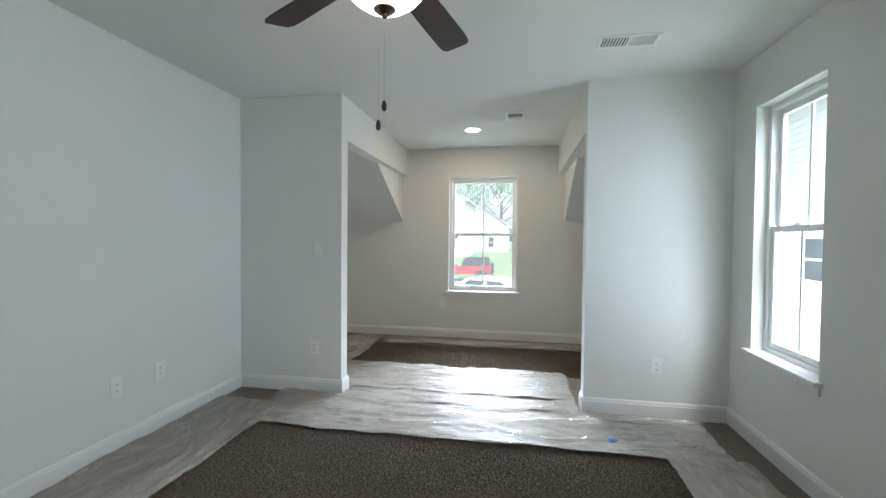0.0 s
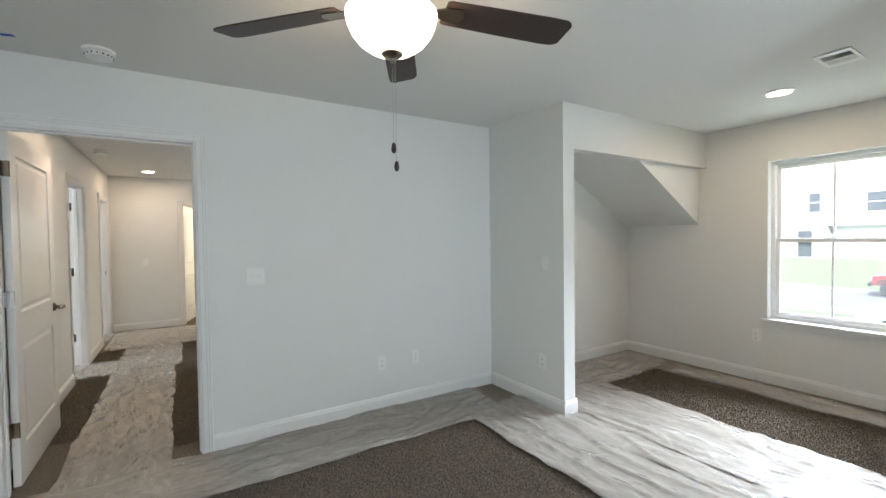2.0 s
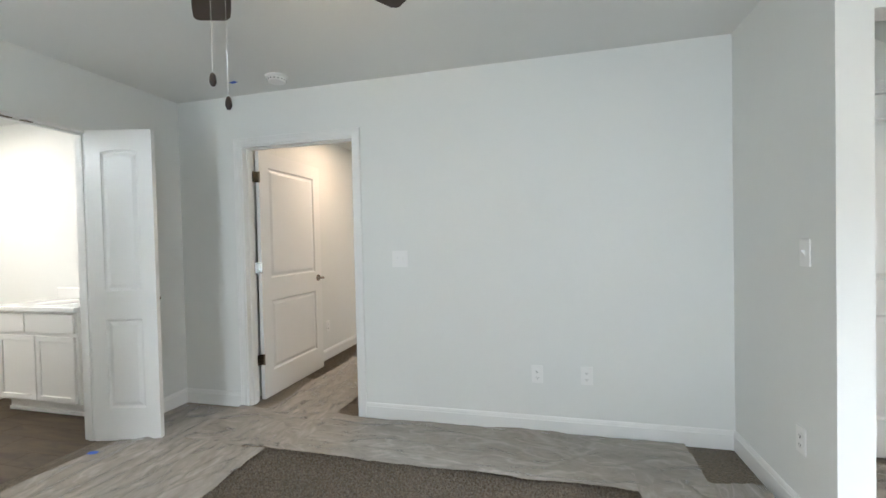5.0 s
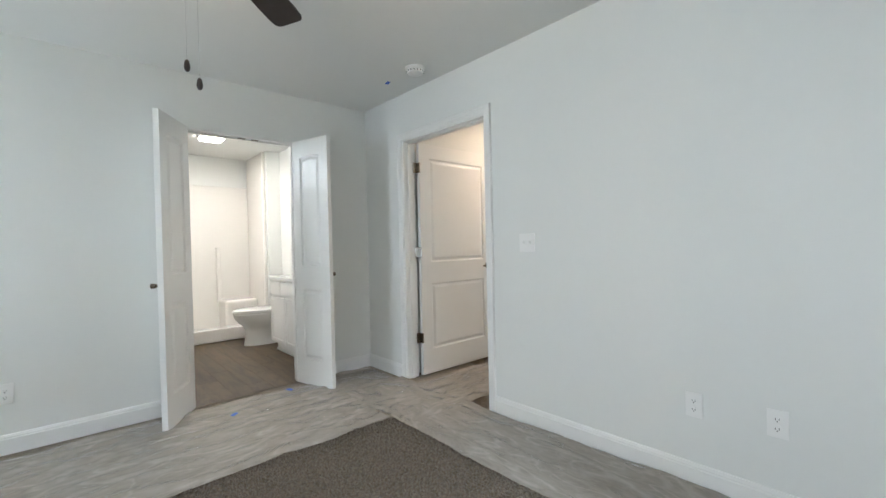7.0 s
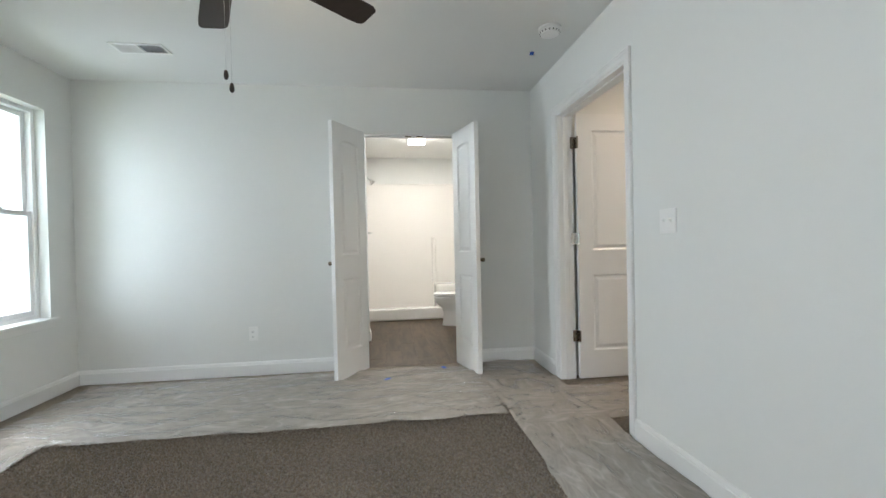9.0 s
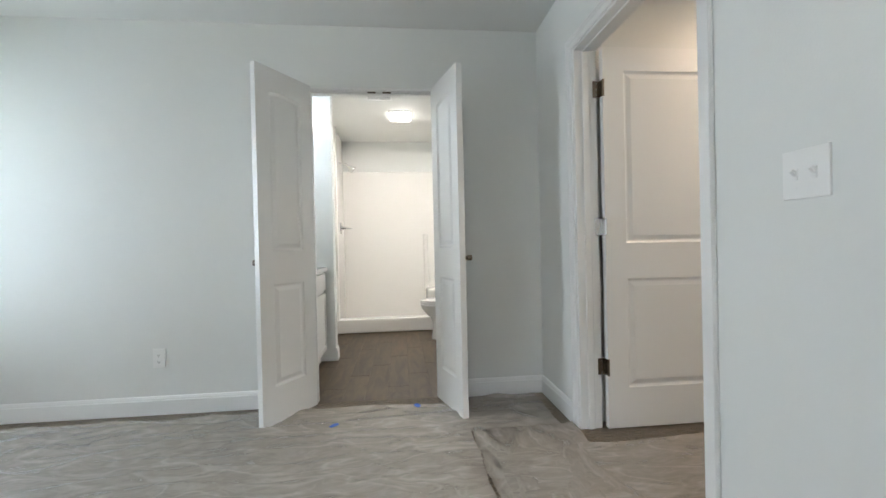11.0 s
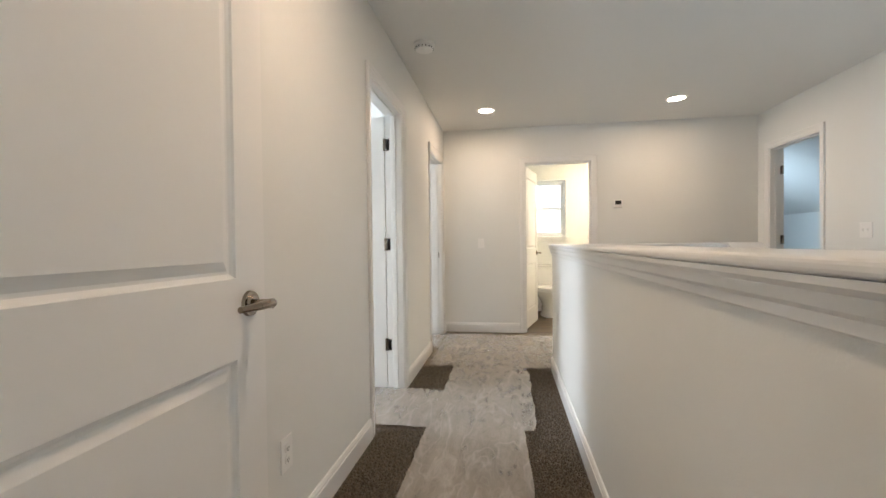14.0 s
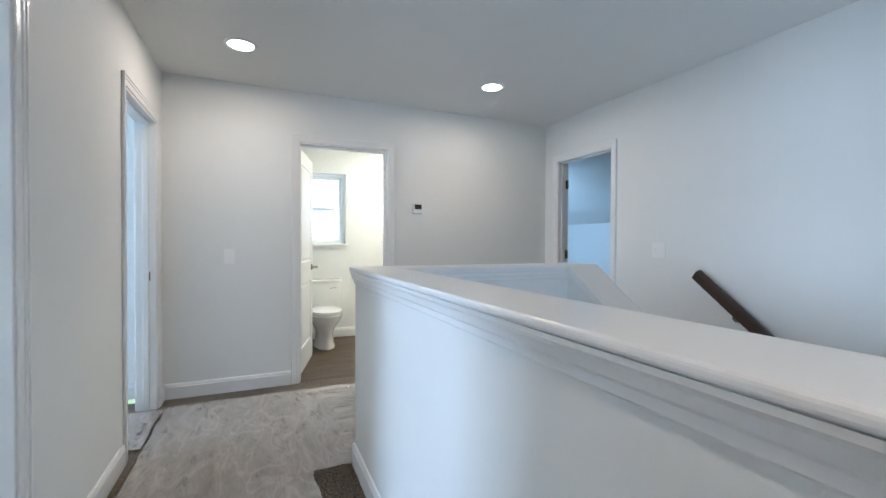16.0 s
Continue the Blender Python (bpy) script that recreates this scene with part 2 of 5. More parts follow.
ACRYLIC = material("shower_acrylic", (0.84, 0.82, 0.78), 0.12, bump=0.015, bump_scale=12, patch=0.01, grain=0.004)
CERAMIC = material("glazed_ceramic", (0.84, 0.83, 0.80), 0.08, bump=0.006, bump_scale=15)
CABINET = material("cabinet_paint", (0.82, 0.81, 0.78), 0.38, bump=0.03, bump_scale=60, patch=0.015)
MARBLE = material("cultured_marble", (0.85, 0.85, 0.83), 0.12, patch=0.03, bump=0.005)
TAPE = material("blue_tape", (0.02, 0.10, 0.50), 0.7, grain=0.08, bump=0.1)
GLOW = emitter("lamp_lens", (1.0, 0.90, 0.74), 6.0)
BOWL = emitter("lit_frosted_glass", (1.0, 0.84, 0.58), 1.5)
# glow of the added vanity light, a fitting that stays out of view
VANITY_FILL_GLOW = emitter("lit_frosted_shade", (0.90, 0.97, 1.0), 9.0)
PANEL_GLOW = emitter("lit_diffuser", (1.0, 0.90, 0.76), 4.0)
CARPET, PLANK = carpet_material(), plank_material()
# the haze whitens panes like overexposed daylight, most in the small bathroom
GLASS, GLARE_GLASS = glass_material("window_glass", 0.018), glass_material("glare_glass", 0.45)
FILM, FILM_Y = film_material("clear_polythene", 0.9, 2.6), film_material("clear_polythene_lengthwise", 2.6, 0.9)
GRASS = material("lawn_grass", (0.16, 0.20, 0.09), 0.9, grain=0.35, grain_scale=5, patch=0.25, bump=0.6, bump_scale=30)
ASPHALT = material("asphalt", (0.20, 0.20, 0.20), 0.85, grain=0.2, grain_scale=30, patch=0.1, bump=0.3)
CONCRETE = material("pale_concrete", (0.42, 0.41, 0.39), 0.85, grain=0.08, patch=0.08, bump=0.2, bump_scale=20)
SIDING = material("white_siding", (0.70, 0.70, 0.68), 0.6, grain=0.03, patch=0.03, bump=0.05)
SHINGLE = material("grey_shingle", (0.40, 0.40, 0.41), 0.9, grain=0.3, grain_scale=12, patch=0.08, bump=0.5, bump_scale=20)
DARKGLASS = material("dark_window_glass", (0.04, 0.05, 0.06), 0.05, bump=0.01, bump_scale=3)
REDPAINT = material("red_car_paint", (0.42, 0.02, 0.03), 0.2, coat=0.8, grain=0.03)
WHITEPAINT = material("white_car_paint", (0.75, 0.75, 0.74), 0.2, coat=0.8, grain=0.02)
RUBBER = material("tyre_rubber", (0.02, 0.02, 0.02), 0.85, grain=0.2, bump=0.2)
BARK = material("bark", (0.09, 0.07, 0.05), 0.9, grain=0.3, grain_scale=18, bump=0.6, bump_scale=12)
LEAF = material("tree_leaves", (0.15, 0.26, 0.07), 0.6, grain=0.3, grain_scale=3, patch=0.2)


# ---- mesh helpers ----
def box(bm, x0, x1, y0, y1, z0, z1, bev=0.0, seg=2):
    vs = bmesh.ops.create_cube(bm, size=1, matrix=Matrix.LocRotScale(((x0 + x1) / 2, (y0 + y1) / 2, (z0 + z1) / 2), None, (abs(x1 - x0), abs(y1 - y0), abs(z1 - z0))))["verts"]
    if bev:
        es = {e for v in vs for e in v.link_edges}
        bmesh.ops.bevel(bm, geom=list(es), offset=bev, segments=seg, affect="EDGES", profile=0.5)


def cyl(bm, a, b, r0, r1=None, seg=20, caps=True):
    a, b = Vector(a), Vector(b)
    d = b - a
    m = Matrix.Translation((a + b) / 2) @ d.to_track_quat("Z", "Y").to_matrix().to_4x4()
    bmesh.ops.create_cone(bm, cap_ends=caps, segments=seg, radius1=r0, radius2=r0 if r1 is None else r1, depth=d.length, matrix=m)


def lathe(bm, profile, seg=32, at=(0, 0, 0)):
    """Turn a profile of (radius, height) about z."""
    rings = []
    for r, z in profile:
        rings.append([bm.verts.new((at[0] + r * math.cos(2 * math.pi * i / seg), at[1] + r * math.sin(2 * math.pi * i / seg), at[2] + z)) for i in range(seg)])
    for p, q in zip(rings, rings[1:]):
        for i in range(seg):
            bm.faces.new((p[i], p[(i + 1) % seg], q[(i + 1) % seg], q[i]))
    for ring, flip in ((rings[0], True), (rings[-1], False)):
        if max(v.co.length for v in ring) >= 0:
            bm.faces.new(ring[::-1] if flip else ring)


def prism(bm, pts, axis, a, b):
    """Extrude a polygon of 2D points along an axis from a to b."""
    def put(p, w):
        return {"x": (w, p[0], p[1]), "y": (p[0], w, p[1]), "z": (p[0], p[1], w)}[axis]
    lo, hi = [bm.verts.new(put(p, a)) for p in pts], [bm.verts.new(put(p, b)) for p in pts]
    n = len(pts)
    bm.faces.new(lo[::-1])
    bm.faces.new(hi)
    for i in range(n):
        bm.faces.new((lo[i], lo[(i + 1) % n], hi[(i + 1) % n], hi[i]))


def mesh_of(name, bm, mat, smooth=False):
    bmesh.ops.recalc_face_normals(bm, faces=bm.faces)
    me = bpy.data.meshes.new(name)
    bm.to_mesh(me)
    bm.free()
    me.materials.append(mat)
    if smooth:
        for p in me.polygons:
            p.use_smooth = True
        me.set_sharp_from_angle(angle=radians(38))
    return me


def part(name, bm, mat, parent, label="", smooth=False):
    ob = new(name, mesh_of(name, bm, mat, smooth))
    ob.parent = parent
    return tagged(ob, label)


def solid(name, bm, mat, label="", category="", kind="structure", smooth=False, group=""):
    return tagged(new(name, mesh_of(name, bm, mat, smooth)), label, category, group, kind)


def thing(name, m, label, category, group="", kind=""):
    ob = new(name)
    ob.empty_display_size = 0.1
    ob.matrix_basis = m
    return tagged(ob, label, category, group, kind)


def boxes(*rows, bev=0.0):
    bm = bmesh.new()
    for r in rows:
        box(bm, *r, bev=bev)
    return bm


def pierced(axis, lo, hi, c0, c1, z0, z1, holes):
    """A wall along x or y, from lo to hi, between the faces c0 and c1, with holes (from, to, bottom, top)."""
    bm = bmesh.new()

    def put(a, b, p, q):
        if b - a > 1e-4 and q - p > 1e-4:
            box(bm, *((a, b, c0, c1) if axis == "x" else (c0, c1, a, b)), p, q)
    at = lo
    for a, b, p, q in sorted(holes):
        put(at, a, z0, z1)
        put(a, b, z0, p)
        put(a, b, q, z1)
        at = b
    put(at, hi, z0, z1)
    return bm


# ---- plan ----
TOP = 2.43
WX, SY, PY, BY = -2.19, -0.64, 3.30, 5.42                  # bedroom faces: west, south, pillars, dormer back
HS, HN, HW = -0.135, 3.335, -7.29                          # landing faces: south, north, west
LP, RP = -1.285, 0.612                                     # the dormer's side faces
SLOPE = 0.558

solid("wall_west", pierced("y", -3.72, BY, WX - 0.12, WX, 0, TOP, [(-0.060, 0.902, 0, 2.045), (3.50, 4.22, 0, 2.03)]), PAINT, "warm white painted drywall with a doorway to the landing", "wall")
solid("wall_south", pierced("x", WX, EX + 0.16, SY - 0.12, SY, 0, TOP, [(-1.508, -0.668, 0, 2.04)]), PAINT, "white painted drywall with a double doorway to the bathroom", "wall")
solid("wall_east", pierced("y", SY, BY, EX, EX + 0.16, 0, TOP, [(2.43, 3.04, 0.585, 2.11), (-0.38, 0.23, 0.585, 2.11)]), PAINT, "white painted drywall with narrow sash windows", "wall")
solid("wall_north", pierced("x", WX - 0.12, EX + 0.16, BY, BY + 0.18, 0, TOP, [(-0.745, 0.125, 0.605, 2.06)]), PAINT, "white painted dormer wall with a sash window", "wall")
solid("wall_pillar_1", boxes((WX, LP, PY, PY + 0.12, 0, TOP)), PAINT, "white painted drywall stub wall beside the dormer", "wall")
solid("wall_pillar_2", boxes((RP, EX, PY, PY + 0.12, 0, TOP)), PAINT, "white painted drywall stub wall beside the dormer", "wall")
for i, (x0, x1, c0, c1) in enumerate(((LP - 0.12, LP, LP - 0.12, LP - 0.07), (RP, RP + 0.12, RP + 0.075, RP + 0.12))):
    bm = boxes((x0, x1, PY + 0.12, BY, 2.08, TOP))
    prism(bm, [(BY - 0.58 / SLOPE, 2.08), (BY, 2.08), (BY, 1.50)], "x", c0, c1)
    solid("wall_dormer_%d" % (i + 1), bm, PAINT, "white painted dropped beam and triangular dormer cheek", "wall")
for i, (x0, x1) in enumerate(((WX, LP - 0.12), (RP + 0.12, EX))):
    bm = bmesh.new()
    top_y = BY - (TOP - 1.5) / SLOPE
    prism(bm, [(BY, 1.50), (BY, 1.56), (top_y + 0.1, TOP), (top_y, TOP)], "x", x0, x1)
    solid("ceiling_slope_%d" % (i + 1), bm, PAINT, "white painted sloping ceiling under the roof", "ceiling")
solid("ceiling", boxes((WX - 0.12, EX + 0.16, SY - 0.12, BY + 0.18, TOP, TOP + 0.12)), CEIL, "flat white painted bedroom ceiling", "ceiling")
solid("ceiling_bathroom", boxes((WX - 0.12, 0.2, -3.72, SY - 0.12, TOP, TOP + 0.12)), CEIL, "flat white painted bathroom ceiling", "ceiling")
solid("ceiling_landing", boxes((-9.07, WX - 0.12, -4.0, BY + 0.18, TOP, TOP + 0.12), (-12.12, -9.07, HN, BY + 0.18, TOP, TOP + 0.12)), CEIL, "flat white painted landing ceiling", "ceiling")

solid("floor", boxes((WX, EX, SY - 0.02, BY, -0.12, 0.0)), CARPET, "brown flecked cut-pile carpet", "carpet")
solid("floor_landing", boxes((-7.29, WX, -4.0, 1.135, -0.12, 0.0), (-7.29, -5.62, 1.135, BY, -0.12, 0.0), (-5.62, WX, HN, BY, -0.12, 0.0), (-12.0, -7.29, HN, BY, -0.12, 0.0)), CARPET, "brown flecked cut-pile carpet", "carpet")

# landing and the rooms off it
solid("wall_landing_south", pierced("x", -7.41, WX - 0.12, HS - 0.12, HS, 0, TOP, [(-5.24, -4.50, 0, 2.03), (-7.11, -6.34, 0, 2.02)]), PAINT, "white painted drywall with two doorways", "wall")
solid("wall_landing_north", pierced("x", -7.41, WX - 0.12, HN, HN + 0.12, -2.7, TOP, [(-7.10, -6.36, 0, 2.03)]), PAINT, "white painted drywall with a doorway and a handrail", "wall")
solid("wall_landing_west", pierced("y", HS, HN, HW - 0.12, HW, 0, TOP, [(0.82, 1.60, 0, 2.02)]), PAINT, "white painted drywall with a bathroom doorway", "wall")
solid("wall_bedroom_partition", boxes((-5.95, -5.85, -3.94, HS - 0.12, 0, TOP)), PAINT, "white painted drywall between two bedrooms", "wall")
solid("wall_bedroom_west", boxes((-7.51, -7.41, -4.04, HS - 0.12, 0, TOP)), PAINT, "white painted bedroom drywall", "wall")
solid("wall_bedroom_south", boxes((-7.41, WX - 0.12, -4.04, -3.96, 0, TOP)), PAINT, "white painted bedroom drywall", "wall")
solid("wall_front_room", boxes((-12.0, WX - 0.12, BY, BY + 0.18, 0, TOP), (-5.7, -5.6, HN + 0.12, BY, 0, TOP), (-12.12, -12.0, HN, BY + 0.18, 0, TOP), (-12.0, -7.41, HN, HN + 0.12, 0, TOP)), PAINT, "white painted low wall under the roof slope", "wall")
bm = bmesh.new()
prism(bm, [(BY, 1.50), (BY, 1.56), (BY - 0.93 / SLOPE, TOP), (BY - 0.93 / SLOPE - 0.1, TOP)], "x", -12.0, -5.7)
solid("ceiling_slope_3", bm, CEIL, "white painted sloping ceiling under the roof", "ceiling")
solid("wall_small_bathroom", pierced("y", -0.3, HN, -9.07, -8.93, 0, TOP, [(0.97, 1.52, 1.16, 2.03)]), PAINT, "cream lit bathroom wall with a small window", "wall")
solid("wall_small_bathroom_side", boxes((-8.93, HW - 0.12, 0.30, 0.40, 0, TOP), (-8.93, HW - 0.12, 2.60, 2.70, 0, TOP)), PAINT, "cream lit bathroom side wall", "wall")
# stairwell below the landing, unseen, closed so that no light leaks in
solid("wall_stairwell", boxes((-5.86, -5.62, 1.135, HN, -2.7, -0.12), (-5.62, WX - 0.12, 1.015, 1.135, -2.7, -0.12), (WX - 0.12, WX, 1.015, HN, -2.7, -0.12)), PAINT, "white painted stairwell wall", "wall")
solid("floor_lower", boxes((-5.9, WX, 1.0, HN + 0.12, -2.8, -2.7)), CARPET, "brown carpet at the foot of the stairs", "carpet")
solid("floor_bathroom_base", boxes((WX, 0.1, -3.62, SY - 0.02, -0.12, -0.004)), DARK, "subfloor under the vinyl planks", "floor")
solid("floor_small_bathroom", boxes((-8.93, HW, 0.40, 2.60, -0.12, 0.0)), PLANK, "brown wood-look vinyl floor", "floor")

# ---- trim ----
BASE = [(0, 0), (0.015, 0), (0.015, 0.088), (0.0115, 0.093), (0.0115, 0.099), (0.006, 0.112), (0, 0.114)]


def baseboard(x0, y0, x1, y1, nx, ny):
    """A skirting board along a wall, from one point to the other, standing proud along the normal."""
    bm = bmesh.new()
    a, b, n = Vector((x0, y0, 0)), Vector((x1, y1, 0)), Vector((nx, ny, 0))
    rows = [[bm.verts.new(p + n * d + Vector((0, 0, z))) for d, z in BASE] for p in (a, b)]
    k = len(BASE)
    for i in range(k):
        bm.faces.new((rows[0][i], rows[0][(i + 1) % k], rows[1][(i + 1) % k], rows[1][i]))
    bm.faces.new(rows[0])
    bm.faces.new(rows[1][::-1])
    return solid("baseboard", bm, TRIM, "white gloss moulded skirting board", "baseboard")


for row in (
    (WX, SY, WX, -0.112, 1, 0), (WX, 0.954, WX, PY, 1, 0), (WX, PY + 0.12, WX, 3.442, 1, 0), (WX, 4.278, WX, BY, 1, 0),
    (WX, SY, -1.512, SY, 0, 1), (-0.664, SY, EX, SY, 0, 1), (EX, SY, EX, PY, -1, 0),
    (WX, PY, LP + 0.015, PY, 0, -1), (RP - 0.015, PY, EX, PY, 0, -1), (LP, PY, LP, PY + 0.135, 1, 0), (RP, PY, RP, PY + 0.135, -1, 0),
    (WX, PY + 0.12, LP, PY + 0.12, 0, 1), (RP, PY + 0.12, EX, PY + 0.12, 0, 1), (WX, BY, EX, BY, 0, -1),
    (-2.31, HS, -4.442, HS, 0, 1), (-5.298, HS, -6.282, HS, 0, 1), (-7.168, HS, HW, HS, 0, 1),
    (HW, HS, HW, 0.762, 1, 0), (HW, 1.658, HW, HN, 1, 0), (HW, HN, -7.158, HN, 0, -1), (-6.302, HN, -5.65, HN, 0, -1),
    (-2.31, 0.954, -2.31, 0.990, -1, 0), (-5.835, 0.990, -2.31, 0.990, 0, -1), (-5.82, 0.975, -5.82, 2.42, -1, 0),
    (WX, -0.76, WX, -1.14, 1, 0), (-8.93, 0.40, -8.93, 2.60, 1, 0), (-8.93, 2.60, -7.41, 2.60, 0, -1), (-5.85, -3.94, -5.85, -0.3, 1, 0), (-7.41, -3.94, -7.41, -0.26, 1, 0),
):
    baseboard(*row)


def door_frame(n, axis, a0, a1, c0, c1, top, faces=(0, 1), label="white gloss door lining with moulded casing"):
    """The lining and the casings of a doorway in a wall along an axis, between the faces c0 < c1."""
    ob = thing("door_frame_%d" % n, Matrix.Identity(4), label, "door frame", kind="structure")

    def put(name, rows):
        bm = bmesh.new()
        for a, b, p, q, z0, z1 in rows:
            box(bm, *((a, b, p, q) if axis == "x" else (p, q, a, b)), z0, z1, bev=0.003, seg=1)
        part(name, bm, TRIM, ob)
    put("jamb", [(a0, a0 + 0.018, c0 - 0.002, c1 + 0.002, 0, top)])
    put("jamb", [(a1 - 0.018, a1, c0 - 0.002, c1 + 0.002, 0, top)])
    put("head_jamb", [(a0 + 0.018, a1 - 0.018, c0 - 0.002, c1 + 0.002, top - 0.018, top)])
    m = (c0 + c1) / 2
    put("stop", [(a0 + 0.018, a0 + 0.028, m - 0.018, m + 0.018, 0, top - 0.018), (a1 - 0.028, a1 - 0.018, m - 0.018, m + 0.018, 0, top - 0.018), (a0 + 0.028, a1 - 0.028, m - 0.018, m + 0.018, top - 0.028, top - 0.018)])
    for f in faces:
        c, d = ((c0, -1), (c1, 1))[f]

        def cas(u, v, z0, z1, t0, t1):
            return (u, v, min(c + d * t0, c + d * t1), max(c + d * t0, c + d * t1), z0, z1)
        w = 0.058
        for u, s in ((a0 + 0.006, -1), (a1 - 0.006, 1)):
            lo, hi = sorted((u, u + s * w))
            lo2, hi2 = sorted((u + s * 0.030, u + s * w))
            lo3, hi3 = sorted((u + s * 0.046, u + s * w))
            put("casing", [cas(lo, hi, 0, top + 0.052, 0.0, 0.010), cas(lo2, hi2, 0, top + 0.052, 0.008, 0.014), cas(lo3, hi3, 0, top + 0.052, 0.012, 0.018)])
        lo, hi = a0 + 0.006 - w, a1 - 0.006 + w
        put("casing", [cas(lo, hi, top - 0.006, top + 0.052, 0.0, 0.0104), cas(lo, hi, top + 0.024, top + 0.0525, 0.008, 0.0144), cas(lo, hi, top + 0.040, top + 0.053, 0.012, 0.0184)])
    return ob


door_frame(1, "y", -0.060, 0.902, WX - 0.12, WX, 2.045)
door_frame(2, "y", 3.50, 4.22, WX - 0.12, WX, 2.03, faces=(1,))
door_frame(3, "x", -1.508, -0.668, SY - 0.12, SY, 2.04, faces=())
strike = door_frame(4, "x", -5.24, -4.50, HS - 0.12, HS, 2.03)
frame_5 = door_frame(5, "x", -7.11, -6.34, HS - 0.12, HS, 2.02)
part("strike_plate", boxes((-7.093, -7.0905, HS - 0.075, HS - 0.035, 0.91, 0.97)), NICKEL, frame_5, "small nickel strike plate")
part("strike_hole", boxes((-7.0905, -7.0895, HS - 0.065, HS - 0.05, 0.925, 0.955)), DARK, frame_5)
door_frame(6, "y", 0.82, 1.60, HW - 0.12, HW, 2.02)
door_frame(7, "x", -7.10, -6.36, HN, HN + 0.12, 2.03)


def leaf_mesh(w, h, t, stile, y0, arch=0.0):
    """A moulded two-panel door slab from x 0 to w, with sunk and raised panels on both faces."""
    bm = bmesh.new()
    xs, zs = [0, stile, w - stile, w], [0.012, 0.225, 0.805, 0.995, h - 0.125, h]
    for face, sgn in ((y0, -1), (y0 + t, 1)):
        def v(x, z, d=0.0):
            return bm.verts.new((x, face - sgn * d, z))
        for i in range(3):
            for j in range(5):
                a, b, c, d = xs[i], xs[i + 1], zs[j], zs[j + 1]
                if i == 1 and j in (1, 3):
                    prev = None
                    for inset, depth in ((0, 0), (0.003, 0.005), (0.011, 0.0105), (0.018, 0.0105), (0.040, 0.002)):
                        rise = arch if j == 3 else 0.0
                        n, xl, xr = (8 if rise else 1), a + inset, b - inset
                        crown = [(xr + (xl - xr) * k / n, d - 0.003 * (rise > 0) - inset - rise * (2 * k / n - 1) ** 2) for k in range(n + 1)]
                        ring = [v(xl, c + inset, depth), v(xr, c + inset, depth)] + [v(x, z, depth) for x, z in crown]
                        if prev:
                            m = len(ring)
                            for k in range(m):
                                bm.faces.new((prev[k], prev[(k + 1) % m], ring[(k + 1) % m], ring[k]))
                        elif rise:
                            bm.faces.new([v(x, z) for x, z in crown] + [v(a, d), v(b, d)])
                        prev = ring
                    bm.faces.new(prev)
                else:
                    bm.faces.new((v(a, c), v(b, c), v(b, d), v(a, d)))
    for (xa, za), (xb, zb) in (((0, 0.012), (w, 0.012)), ((w, 0.012), (w, h)), ((w, h), (0, h)), ((0, h), (0, 0.012))):
        bm.faces.new([bm.verts.new(p) for p in ((xa, y0, za), (xb, y0, zb), (xb, y0 + t, zb), (xa, y0 + t, za))])
    bmesh.ops.remove_doubles(bm, verts=bm.verts, dist=0.0002)
    return bm


def lever(parent, x, y, z, out, back):
    """A lever on a round rose; out: the side it stands out to, back: the way its arm points along x."""
    bm = bmesh.new()
    cyl(bm, (x, y, z), (x, y + out * 0.008, z), 0.032, 0.030, 28)
    cyl(bm, (x, y + out * 0.008, z), (x, y + out * 0.014, z), 0.022, 0.018, 24)
    rose = part("door_handle", bm, NICKEL, parent, "brushed nickel lever handle", True)
    bm = bmesh.new()
    cyl(bm, (x, y + out * 0.012, z), (x, y + out * 0.062, z), 0.010, 0.012, 16)
    part("spindle", bm, NICKEL, rose, smooth=True)
    bm = bmesh.new()
    cyl(bm, (x - back * 0.016, y + out * 0.052, z), (x + back * 0.045, y + out * 0.054, z), 0.0115, 0.010, 16)
    cyl(bm, (x + back * 0.045, y + out * 0.054, z), (x + back * 0.105, y + out * 0.048, z), 0.010, 0.0075, 16)
    part("lever", bm, NICKEL, rose, smooth=True)


def hinge(parent, z, edge_y0, edge_y1, knuckle_y, lining_y, metal):
    """A butt hinge at x 0: one plate on the slab's edge, one on the lining, and the knuckle between them."""
    bm = bmesh.new()
    cyl(bm, (0.004, knuckle_y, z - 0.045), (0.004, knuckle_y, z + 0.045), 0.0065, seg=12)
    h = part("hinge", bm, metal, parent, "small metal butt hinge", True)
    bm = bmesh.new()
    box(bm, -0.0025, -0.0005, edge_y0, edge_y1, z - 0.044, z + 0.044, bev=0.0008, seg=1)
    part("hinge_plate", bm, metal, h)
    bm = bmesh.new()
    box(bm, -0.040, -0.003, *sorted((lining_y, lining_y + (0.003 if lining_y <= knuckle_y else -0.003))), z - 0.044, z + 0.044, bev=0.0008, seg=1)
    part("hinge_plate", bm, metal, h)
    bm = bmesh.new()
    for dz in (-0.03, 0.0, 0.03):
        cyl(bm, (-0.020, lining_y - 0.0042, z + dz), (-0.020, lining_y + 0.0042, z + dz), 0.0035, seg=8)
    part("screws", bm, BRIGHT, h)


